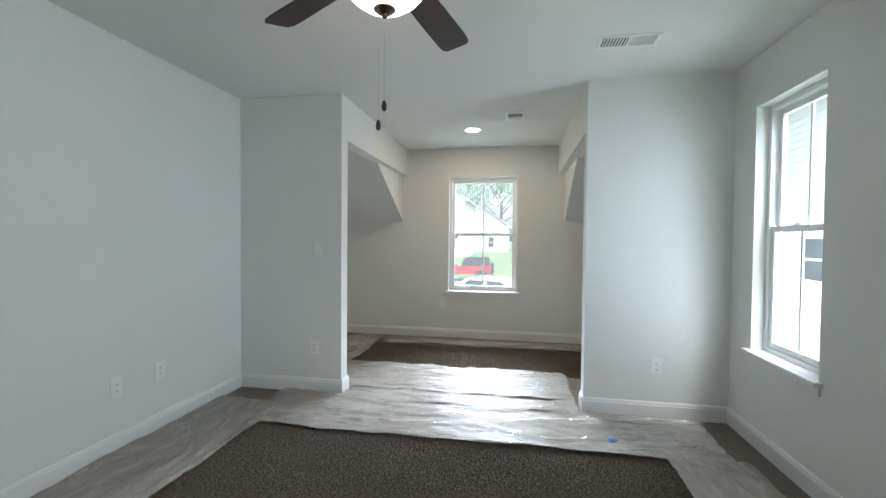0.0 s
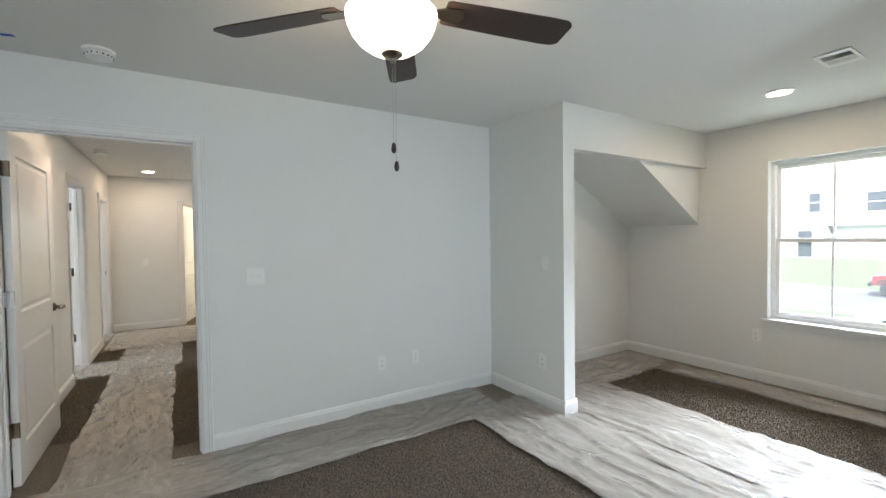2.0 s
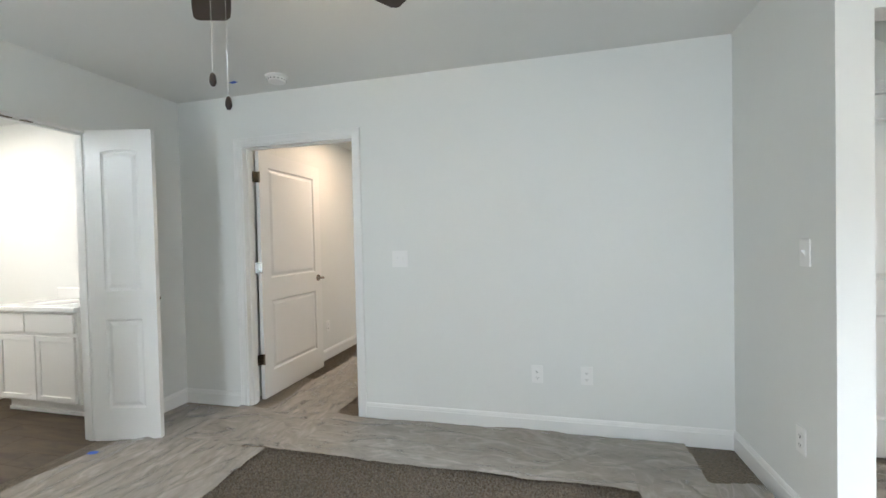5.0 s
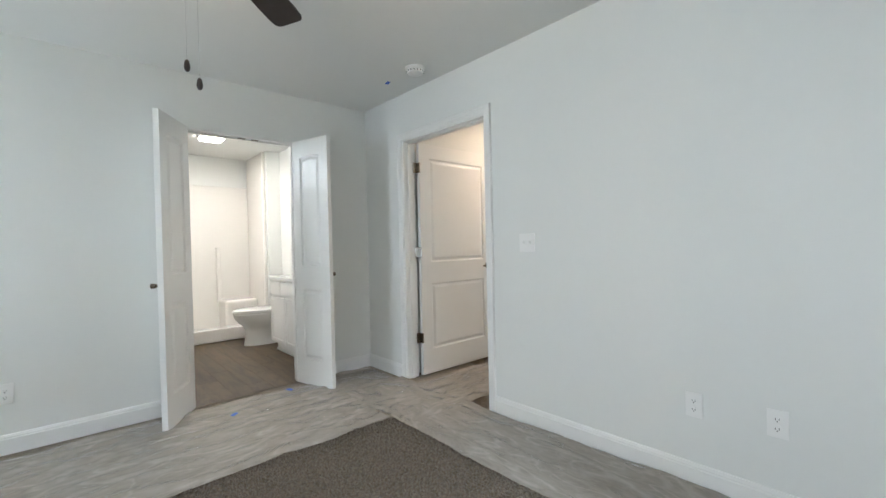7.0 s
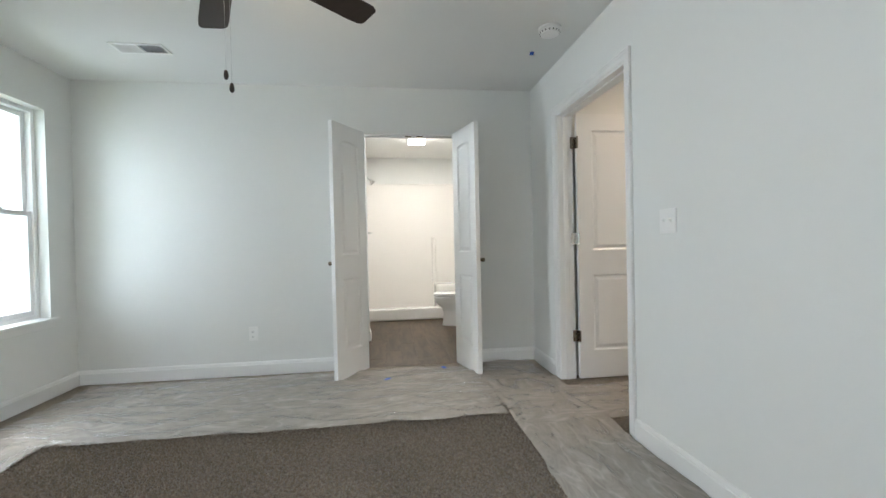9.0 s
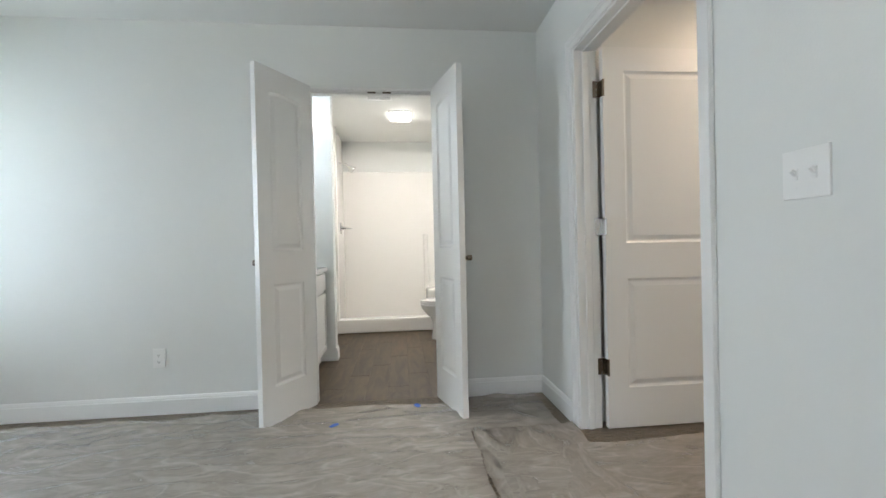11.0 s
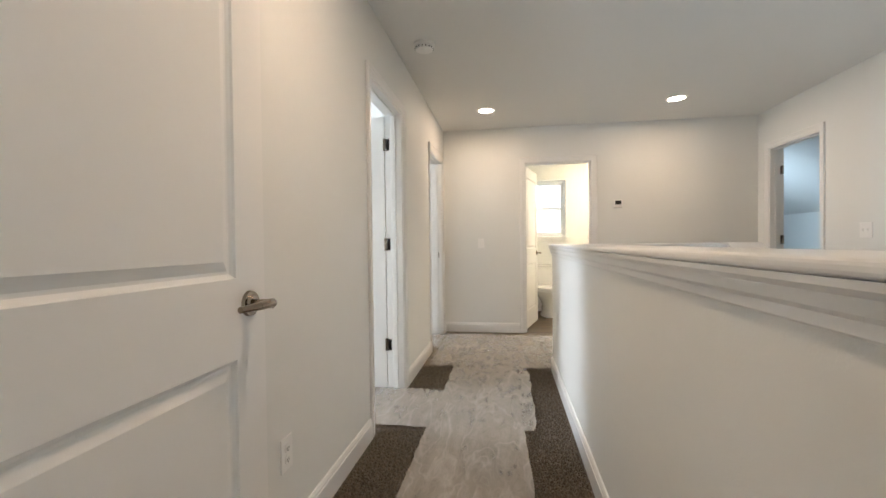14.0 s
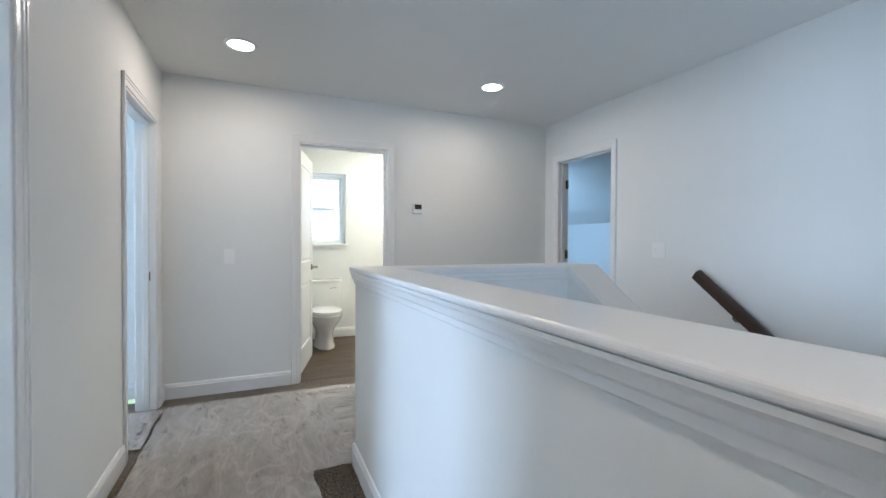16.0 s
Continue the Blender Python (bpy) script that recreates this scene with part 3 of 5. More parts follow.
def door(n, m, w, h, label, stile=0.115, arch=0.0, y0=0.0, side=-1, hinges=(), metals=(), handle="lever", jamb=0.022):
    ob = thing("door_%d" % n, m, label, "door", kind="structure")
    part("leaf", leaf_mesh(w, h, 0.035, stile, y0, arch), TRIM, ob)
    ky = y0 if side < 0 else y0 + 0.035
    for z, metal in zip(hinges, metals):
        hinge(ob, z, y0, y0 + 0.035, ky + 0.004 * (1 if side < 0 else -1), jamb, metal)
    if handle == "lever":
        lever(ob, w - 0.066, y0, 0.93, -1, -1)
        lever(ob, w - 0.066, y0 + 0.035, 0.93, 1, -1)
    elif handle:
        bm = bmesh.new()
        y = y0 if handle < 0 else y0 + 0.035
        cyl(bm, (w - 0.045, y, 0.93), (w - 0.045, y + handle * 0.006, 0.93), 0.020, seg=20)
        cyl(bm, (w - 0.045, y + handle * 0.006, 0.93), (w - 0.045, y + handle * 0.028, 0.93), 0.008, seg=14)
        cyl(bm, (w - 0.045, y + handle * 0.028, 0.93), (w - 0.045, y + handle * 0.056, 0.93), 0.014, 0.017, seg=18)
        part("knob", bm, NICKEL, ob, "small dark nickel pull knob", True)
    return ob


HZ = (1.82, 1.085, 0.335)
door(1, pose(-2.330, -0.005, 0, 0, 0, 180), 0.912, 2.035, "white moulded two-panel door standing open on the landing", hinges=HZ, metals=(NICKEL, BRIGHT, NICKEL), jamb=0.0345)
door(2, pose(WX - 0.03, 3.52, 0, 0, 0, 90), 0.68, 2.01, "white moulded two-panel closet door, closed", stile=0.10)
door(3, pose(-0.688, -0.627, 0, 0, 0, 58), 0.42, 2.035, "narrow white two-panel bathroom door leaf, open", stile=0.092, arch=0.016, y0=-0.0175, side=1, handle=-1)
door(4, pose(-1.486, -0.640, 0, 0, 0, 105.4), 0.42, 2.035, "narrow white two-panel bathroom door leaf, open", stile=0.092, arch=0.016, y0=-0.0175, side=1, handle=1)
door(5, pose(-5.222, HS - 0.130, 0, 0, 0, -90), 0.70, 2.01, "white moulded two-panel bedroom door, wide open", y0=-0.035, side=1, hinges=(1.80, 1.07, 0.33), metals=(NICKEL, NICKEL, NICKEL), jamb=0.0, stile=0.10)
door(6, pose(-7.418, 0.842, 0, 0, 0, 165), 0.72, 2.00, "white moulded two-panel bathroom door, ajar", jamb=0.005, hinges=(1.80, 1.07, 0.33), metals=(NICKEL, NICKEL, NICKEL), stile=0.10)
door(7, pose(-7.078, HN + 0.128, 0, 0, 0, 168), 0.70, 2.01, "white moulded two-panel bedroom door, wide open", hinges=(1.79, 1.07, 0.33), metals=(NICKEL, NICKEL, NICKEL), stile=0.10)
bm = boxes((-1.21, -1.155, SY - 0.05, SY - 0.022, 2.016, 2.021), bev=0.002)
solid("ball_catch", bm, NICKEL, "small nickel catch plate under the door head", "catch", kind="thing")
bm = boxes((-1.11, -1.055, SY - 0.05, SY - 0.022, 2.016, 2.021), bev=0.002)
solid("ball_catch", bm, NICKEL, "small nickel catch plate under the door head", "catch", kind="thing")


# ---- windows ----
def sash_window(n, m, w, h, label, muntins=True, stool=True, glass=GLASS):
    """A double-hung window; x across from its middle, y outwards from the wall's inner face, z up from the sill."""
    ob = thing("window_%d" % n, m, label, "window", kind="structure")
    hw = w / 2
    part("window_frame", boxes((-hw, -hw + 0.032, 0.07, 0.15, 0, h), (hw - 0.032, hw, 0.07, 0.15, 0, h), (-hw + 0.032, hw - 0.032, 0.07, 0.15, h - 0.032, h), (-hw + 0.032, hw - 0.032, 0.07, 0.15, 0, 0.03), bev=0.003), VINYL, ob)
    mid = h * 0.5
    for name, y0, z0, z1 in (("upper_sash", 0.112, mid - 0.018, h - 0.032), ("lower_sash", 0.082, 0.03, mid + 0.018)):
        a, b = -hw + 0.032, hw - 0.032
        s = part(name, boxes((a, a + 0.034, y0, y0 + 0.028, z0, z1), (b - 0.034, b, y0, y0 + 0.028, z0, z1), (a + 0.034, b - 0.034, y0, y0 + 0.028, z0, z0 + 0.036), (a + 0.034, b - 0.034, y0, y0 + 0.028, z1 - 0.036, z1), bev=0.003), VINYL, ob)
        p = part("pane", boxes((a + 0.03, b - 0.03, y0 + 0.012, y0 + 0.016, z0 + 0.03, z1 - 0.03)), glass, s)
        p.visible_shadow = False
        if muntins:
            part("muntin", boxes((-0.008, 0.008, y0 + 0.008, y0 + 0.020, z0 + 0.034, z1 - 0.034), bev=0.002), VINYL, s)
    part("sash_lock", boxes((-0.03, 0.03, 0.062, 0.082, mid + 0.016, mid + 0.030), bev=0.004), VINYL, ob)
    if stool:
        part("window_sill", boxes((-hw - 0.035, hw + 0.035, -0.042, -0.0005, -0.024, 0.001), (-hw + 0.001, hw - 0.001, -0.001, 0.075, -0.006, 0.002), bev=0.004), TRIM, ob)
        part("apron", boxes((-hw - 0.02, hw + 0.02, -0.014, -0.0005, -0.072, -0.024), bev=0.003), TRIM, ob)
    return ob


sash_window(1, pose(-0.31, BY, 0.605), 0.87, 1.455, "white vinyl sash window with a painted sill, facing the street")
sash_window(2, pose(EX, 2.735, 0.585, 0, 0, -90), 0.61, 1.525, "narrow white vinyl sash window with a painted sill")
sash_window(3, pose(EX, -0.075, 0.585, 0, 0, -90), 0.61, 1.525, "narrow white vinyl sash window with a painted sill")
sash_window(4, pose(-8.93, 1.245, 1.16, 0, 0, 90), 0.55, 0.87, "small white vinyl bathroom window, its glass whitened for outdoor glare", muntins=False, glass=GLARE_GLASS)


# ---- fixtures on walls and ceilings ----
def wall_plate(m, w, kind, label, cat="outlet"):
    """A cover plate standing on a wall: x across, y out of the wall towards -y, z up."""
    ob = thing("light_switch" if kind == "switch" else "wall_outlet", m, label, cat)
    part("cover_plate", boxes((-w / 2, w / 2, -0.006, 0.0, -0.058, 0.058), bev=0.002), PLASTIC, ob)
    if kind == "outlet":
        for dz in (-0.02, 0.02):
            bm = bmesh.new()
            cyl(bm, (0, -0.004, dz), (0, -0.0085, dz), 0.0165, seg=20)
            sock = part("socket", bm, PLASTIC, ob, smooth=True)
            part("slots", boxes((-0.007, -0.005, -0.0095, -0.0085, dz - 0.004, dz + 0.004), (0.005, 0.007, -0.0095, -0.0085, dz - 0.004, dz + 0.004), (-0.002, 0.002, -0.0095, -0.0085, dz - 0.011, dz - 0.007)), DARK, sock)
    elif kind == "switch":
        n = 2 if w > 0.1 else 1
        for i in range(n):
            x = (i - (n - 1) / 2) * 0.046
            part("toggle_collar", boxes((x - 0.006, x + 0.006, -0.008, -0.005, -0.013, 0.013)), PLASTIC, ob)
            bm = bmesh.new()
            prism(bm, [(-0.005, -0.007), (-0.019, 0.008), (-0.017, 0.013), (-0.005, 0.006)], "x", x - 0.004, x + 0.004)
            part("toggle", bm, PLASTIC, ob)
            for dz in (-0.03, 0.03):
                bm = bmesh.new()
                cyl(bm, (x, -0.005, dz), (x, -0.0068, dz), 0.0028, seg=10)
                part("screw", bm, PLASTIC, ob)
    return ob


OUT = "white plastic duplex outlet on the painted wall"
SW = "white plastic toggle light switch on the painted wall"
wall_plate(pose(WX, 1.235, 1.150, 0, 0, 90), 0.115, "switch", "white plastic double toggle light switch", "light switch")
wall_plate(pose(WX, 2.165, 0.385, 0, 0, 90), 0.072, "outlet", OUT)
wall_plate(pose(WX, 2.472, 0.390, 0, 0, 90), 0.072, "outlet", OUT)
wall_plate(pose(1.11, PY, 0.373), 0.072, "outlet", OUT)
wall_plate(pose(-1.515, PY, 0.373), 0.072, "outlet", OUT)
wall_plate(pose(-1.478, PY, 1.184), 0.072, "switch", SW, "light switch")
wall_plate(pose(-0.83, BY, 0.43), 0.072, "outlet", OUT)
wall_plate(pose(0.25, SY, 0.348, 0, 0, 180), 0.072, "outlet", OUT)
wall_plate(pose(-3.56, HS, 0.36, 0, 0, 180), 0.072, "outlet", OUT)
wall_plate(pose(-5.89, HN, 1.134), 0.115, "switch", "white plastic double toggle light switch", "light switch")
wall_plate(pose(HW, 0.31, 1.066, 0, 0, 90), 0.072, "switch", SW, "light switch")

tstat = thing("thermostat", pose(HW, 1.873, 1.50, 0, 0, 90), "white plastic thermostat with a dark display", "thermostat")
part("case", boxes((-0.05, 0.05, -0.024, 0, -0.045, 0.045), bev=0.005), PLASTIC, tstat)
part("display", boxes((-0.03, 0.036, -0.0255, -0.023, -0.008, 0.036)), DARK, tstat, "dark display")


def smoke_alarm(x, y):
    ob = thing("smoke_alarm", pose(x, y, TOP), "round white plastic smoke alarm on the ceiling", "smoke alarm", "smoke alarms")
    bm = bmesh.new()
    lathe(bm, [(0.072, 0), (0.072, -0.012), (0.066, -0.014)])
    part("base", bm, PLASTIC, ob, smooth=True)
    bm = bmesh.new()
    lathe(bm, [(0.060, -0.012), (0.062, -0.03), (0.056, -0.042), (0.03, -0.046), (0.001, -0.046)])
    body = part("cover", bm, PLASTIC, ob, smooth=True)
    bm = bmesh.new()
    for i in range(16):
        a = i / 16 * 2 * math.pi
        c, s = math.cos(a), math.sin(a)
        cyl(bm, (0.058 * c, 0.058 * s, -0.032), (0.0635 * c, 0.0635 * s, -0.030), 0.004, seg=6)
    part("grille", bm, DARK, body)
    bm = bmesh.new()
    cyl(bm, (0.02, 0.01, -0.045), (0.02, 0.01, -0.0485), 0.012, seg=16)
    part("test_button", bm, PLASTIC, body)


smoke_alarm(-1.945, 0.455)
smoke_alarm(-5.06, 0.075)


def ceiling_vent(x, y, w, d, label, end=0.018):
    ob = thing("ceiling_vent", pose(x, y, TOP), label, "vent", "ceiling vents")
    part("frame", boxes((-w / 2, w / 2, -d / 2, -d / 2 + end, -0.008, 0), (-w / 2, w / 2, d / 2 - end, d / 2, -0.008, 0), (-w / 2, -w / 2 + 0.018, -d / 2 + end, d / 2 - end, -0.008, 0), (w / 2 - 0.018, w / 2, -d / 2 + end, d / 2 - end, -0.008, 0), bev=0.002), PLASTIC, ob)
    # black plate in place of the shaded duct behind the slats
    part("shade_backing", boxes((-w / 2 + 0.018, w / 2 - 0.018, -d / 2 + 0.018, d / 2 - 0.018, -0.0015, -0.0005)), DARK, ob)
    along_x = w > d
    span = (w if along_x else d) - 2 * end - 0.004
    n = int(span / 0.017)
    for i in range(n):
        c = -span / 2 + (i + 0.5) * span / n
        tilt = -0.006 if i < n / 2 else 0.006
        bm = bmesh.new()
        e = (d if along_x else w) / 2 - 0.018
        pts = [(c - tilt, -0.002), (c - tilt + 0.0015, -0.002), (c + tilt + 0.0015, -0.0095), (c + tilt, -0.0095)]
        prism(bm, pts, "y" if along_x else "x", -e, e)
        part("slat", bm, PLASTIC, ob)
    part("divider", boxes((-0.006, 0.006, -d / 2 + 0.018, d / 2 - 0.018, -0.0105, -0.002)) if along_x else boxes((-w / 2 + 0.018, w / 2 - 0.018, -0.006, 0.006, -0.0105, -0.002)), PLASTIC, ob)


ceiling_vent(0.735, 2.70, 0.33, 0.15, "white metal louvred air vent in the bedroom ceiling")
ceiling_vent(0.735, -0.035, 0.33, 0.15, "white metal louvred air vent in the bedroom ceiling")
ceiling_vent(0.085, 4.12, 0.17, 0.28, "white metal louvred air vent in the dormer ceiling", end=0.05)
ceiling_vent(-1.08, -1.93, 0.24, 0.12, "white louvred extract vent in the bathroom ceiling")


def downlight(x, y, z=TOP, r=0.09):
    ob = thing("recessed_light", pose(x, y, z), "round white recessed ceiling light, lit", "ceiling light", "recessed lights")
    bm = bmesh.new()
    lathe(bm, [(r + 0.008, 0.0), (r + 0.006, -0.005), (r - 0.012, -0.008), (r - 0.016, -0.004), (r - 0.016, 0.0)], 40)
    part("trim_ring", bm, PLASTIC, ob, smooth=True)
    bm = bmesh.new()
    cyl(bm, (0, 0, -0.0005), (0, 0, -0.003), r - 0.016, seg=40)
    part("lens", bm, GLOW, ob, "lit diffuser lens")


downlight(-0.36, 4.555)
downlight(-6.57, 0.42)
downlight(-6.54, 2.23)
downlight(-3.40, 0.50)
# unseen fitting, assumed for the small bathroom's warm lamp
downlight(-8.1, 2.1)
lamp = thing("ceiling_light", pose(-1.28, -2.42, TOP), "square white flush ceiling light, lit", "ceiling light")
part("base", boxes((-0.12, 0.12, -0.12, 0.12, -0.018, 0), bev=0.004), PLASTIC, lamp)
part("diffuser", boxes((-0.11, 0.11, -0.11, 0.11, -0.050, -0.018), bev=0.014), PANEL_GLOW, lamp, "glowing white diffuser")

tape = boxes((-0.028, 0.028, -0.014, 0.014, -0.0012, -0.0002))
ob = solid("tape_scrap", tape, TAPE, "scrap of blue painter's tape on the ceiling", "tape", kind="thing")
ob.matrix_basis = pose(-1.95, 0.10, TOP, 0, 0, 75)
for x, y, a in ((-0.86, -0.25, 40), (-1.33, -0.47, 110), (0.72, 2.83, 20)):
    bm = bmesh.new()
    prism(bm, [(-0.03, -0.012), (0.0, -0.018), (0.028, -0.008), (0.024, 0.014), (-0.01, 0.018), (-0.026, 0.010)], "z", 0, 0.0015)
    ob = solid("tape_scrap", bm, TAPE, "torn scrap of blue painter's tape on the floor", "tape", kind="thing")
    ob.matrix_basis = pose(x, y, 0.022, 3, 2, a)

# ---- ceiling fan ----
FX, FY = -0.32, 1.415
fan = thing("ceiling_fan", pose(FX, FY, TOP), "five-blade ceiling fan with dark blades and a lit glass bowl", "ceiling fan")
bm = bmesh.new()
lathe(bm, [(0.075, 0.0), (0.078, -0.02), (0.06, -0.055), (0.03, -0.075), (0.03, -0.09)])
part("canopy", bm, NICKEL, fan, smooth=True)
bm = bmesh.new()
lathe(bm, [(0.03, -0.075), (0.09, -0.085), (0.128, -0.11), (0.134, -0.15), (0.13, -0.185), (0.10, -0.215), (0.07, -0.225)], 40)
part("motor_housing", bm, NICKEL, fan, "brushed nickel motor housing", True)
bm = bmesh.new()
lathe(bm, [(0.07, -0.222), (0.072, -0.255), (0.085, -0.262), (0.085, -0.285), (0.04, -0.29)], 40)
part("switch_housing", bm, NICKEL, fan, smooth=True)
bm = bmesh.new()
lathe(bm, [(0.147, -0.288), (0.152, -0.292), (0.152, -0.300), (0.147, -0.322), (0.134, -0.352), (0.110, -0.382), (0.078, -0.405), (0.037, -0.418), (0.004, -0.42)], 48)
bmesh.ops.delete(bm, geom=[f for f in bm.faces if len(f.verts) > 4 and f.calc_center_median().z > -0.3], context="FACES_ONLY")
part("glass_bowl", bm, BOWL, fan, "glowing frosted glass bowl", True)
bm = bmesh.new()
lathe(bm, [(0.036, -0.412), (0.036, -0.421), (0.026, -0.430), (0.010, -0.436), (0.008, -0.446), (0.001, -0.450)], 24)
part("finial", bm, NICKEL, fan, smooth=True)


def blade_outline():
    pts = []
    for x, hwid in ((0.185, 0.048), (0.20, 0.055), (0.40, 0.063), (0.60, 0.068), (0.655, 0.066), (0.675, 0.056), (0.682, 0.045)):
        pts.append((x, hwid))
    return [(x, -y) for x, y in pts] + [(x, y) for x, y in reversed(pts)]


for i in range(5):
    a = 6 + 72 * i
    bm = bmesh.new()
    prism(bm, blade_outline(), "z", -0.003, 0.003)
    bmesh.ops.transform(bm, matrix=pose(0, 0, -0.252, 0, 0, a) @ pose(0, 0, 0, -12, 0, 0), verts=bm.verts)
    blade = part("blade", bm, BLADE, fan, "dark espresso wooden blade")
    bm = bmesh.new()
    prism(bm, [(0.09, -0.018), (0.15, -0.012), (0.19, -0.03), (0.245, -0.034), (0.262, 0.0), (0.245, 0.034), (0.19, 0.03), (0.15, 0.012), (0.09, 0.018)], "z", -0.0085, -0.0035)
    bmesh.ops.transform(bm, matrix=pose(0, 0, -0.252, 0, 0, a) @ pose(0, 0, 0, -12, 0, 0), verts=bm.verts)
    part("blade_iron", bm, NICKEL, blade, "brushed nickel blade bracket")
for dx, dy, top, low in ((0.0, 0.0, -0.44, -0.715), (-0.027, 0.023, -0.40, -0.770)):
    bm = bmesh.new()
    z = top
    while z > low:
        bmesh.ops.create_icosphere(bm, subdivisions=1, radius=0.0015, matrix=Matrix.Translation((dx, dy, z)))
        z -= 0.0052
    chain = part("pull_chain", bm, CHROME, fan, "beaded metal pull chain")
    bm = bmesh.new()
    lathe(bm, [(0.002, 0.0), (0.006, -0.004), (0.0085, -0.018), (0.0085, -0.026), (0.005, -0.034), (0.001, -0.036)], 14, (dx, dy, low + 0.004))
    part("fob", bm, BLADE, chain, "dark wooden fob", True)

# ---- half wall round the stairwell ----
bm = boxes((-5.82, -2.31, 0.990, 1.135, 0, 1.028), (-5.82, -5.70, 1.135, 2.42, 0, 1.028))
prism(bm, [(-5.70, -0.12), (-2.4, -2.5), (-2.4, 1.020 - 0.7 * 3.3), (-5.70, 1.020)], "y", 2.30, 2.42)
solid("wall_half", bm, PAINT, "white painted half-height wall round the stairwell", "wall")
bm = bmesh.new()
box(bm, -5.855, -2.312, 0.962, 1.190, 1.030, 1.052, bev=0.008, seg=3)
solid("trim_half_wall_cap", bm, TRIM, "white gloss wooden cap on the half wall", "trim")
bm = bmesh.new()
box(bm, -5.855, -5.640, 1.192, 2.48, 1.030, 1.052, bev=0.008, seg=3)
solid("trim_half_wall_cap", bm, TRIM, "white gloss wooden cap on the half wall", "trim")
bm = bmesh.new()
prism(bm, [(-5.66, 1.022), (-5.64, 1.052), (-2.4, 1.052 - 0.7 * 3.24), (-2.4, 1.022 - 0.7 * 3.26)], "y", 2.245, 2.475)
solid("trim_half_wall_cap", bm, TRIM, "white gloss sloping cap beside the stairs", "trim")
MOULD = [(0, 0), (0.042, 0), (0.040, -0.016), (0.030, -0.030), (0.024, -0.060), (0.013, -0.072), (0.013, -0.098), (0.009, -0.104), (0, -0.104)]
bm = bmesh.new()
prism(bm, [(0.990 - 0.6 * d, 1.0295 + 0.62 * z) for d, z in MOULD], "x", -5.846, -2.312)
solid("trim_half_wall_moulding", bm, TRIM, "white gloss moulding under the half wall cap", "trim", smooth=False)
bm = bmesh.new()
prism(bm, [(-5.82 - d, 1.0295 + 0.62 * z) for d, z in MOULD], "y", 0.975, 2.42)
solid("trim_half_wall_moulding", bm, TRIM, "white gloss moulding under the half wall cap", "trim")
bm = bmesh.new()
prism(bm, [(-5.70 + d, 1.0295 + 0.62 * z) for d, z in MOULD], "y", 1.137, 2.30)
solid("trim_half_wall_moulding", bm, TRIM, "white gloss moulding under the half wall cap", "trim")

rail = thing("handrail", pose(-5.53, HN - 0.065, 0.985, 0, math.degrees(math.atan(0.80)), 0), "dark-stained wooden handrail along the stair wall", "handrail")
bm = bmesh.new()
prism(bm, [(-0.022, -0.045), (0.022, -0.045), (0.026, -0.02), (0.030, 0.008), (0.022, 0.022), (0.0, 0.028), (-0.022, 0.022), (-0.030, 0.008), (-0.026, -0.02)], "x", 0.0, 3.6)
part("rail", bm, RAILWOOD, rail)
for x in (0.35, 1.8, 3.2):
    bm = bmesh.new()
    cyl(bm, (x, 0.0, -0.045), (x, 0.02, -0.075), 0.007, seg=10)
    cyl(bm, (x, 0.02, -0.075), (x, 0.062, -0.075), 0.008, seg=10)
    cyl(bm, (x, 0.056, -0.075), (x, 0.064, -0.075), 0.028, seg=16)
    part("bracket", bm, NICKEL, rail, "nickel wall bracket")
stairs = thing("stairs", pose(-5.62, 2.42, 0), "carpeted stairs going down beside the wall", "stairs", kind="structure")
for i in range(13):
    part("step", boxes((0.25 * i, 0.25 * i + 0.27, 0.0, HN - 2.42, -0.19 * (i + 1) - 0.19, -0.19 * (i + 1)), bev=0.012), CARPET, stairs)
# ---- bathroom ----
solid("wall_bathroom_east", boxes((-0.12, 0.0, -1.70, SY - 0.12, 0, TOP), (-0.655, 0.0, -1.82, -1.70, 0, TOP), (-0.48, -0.36, -3.72, -1.82, 0, TOP)), PAINT, "white painted bathroom drywall beside the vanity", "wall")
solid("wall_bathroom_back", boxes((WX, -0.48, -3.72, -3.62, 0, TOP), (WX, -2.02, -3.62, -2.83, 0, TOP)), PAINT, "white painted drywall round the shower", "wall")
for row in ((-0.655, -1.82, -0.655, -1.70, -1, 0), (-0.66, -1.82, -0.48, -1.82, 0, -1), (-0.48, -1.82, -0.48, -2.86, -1, 0), (WX, -2.03, WX, -2.83, 1, 0)):
    baseboard(*row)

shower = thing("shower_unit", pose(0, 0, 0), "glossy white acrylic shower surround with a moulded seat", "shower")
bm = bmesh.new()
box(bm, -2.02, -0.482, -3.02, -2.88, 0.0, 0.165, bev=0.018, seg=3)
part("curb", bm, ACRYLIC, shower)
part("tray", boxes((-2.02, -0.482, -3.62, -3.02, 0.0, 0.055), bev=0.008), ACRYLIC, shower)
part("back_panel", boxes((-2.018, -0.484, -3.62, -3.595, 0.055, 2.02), bev=0.010), ACRYLIC, shower)
for x0, x1 in ((-2.02, -1.995), (-0.507, -0.482)):
    bm = bmesh.new()
    box(bm, x0, x1, -3.595, -2.90, 0.055, 2.425, bev=0.010, seg=2)
    part("side_panel", bm, ACRYLIC, shower)
for x0, x1 in ((-2.02, -1.975), (-0.527, -0.482)):
    bm = bmesh.new()
    box(bm, x0, x1, -2.945, -2.885, 0.10, 2.425, bev=0.018, seg=3)
    part("front_edge", bm, ACRYLIC, shower)
bm = bmesh.new()
box(bm, -1.995, -1.58, -3.595, -3.22, 0.055, 0.46, bev=0.04, seg=4)
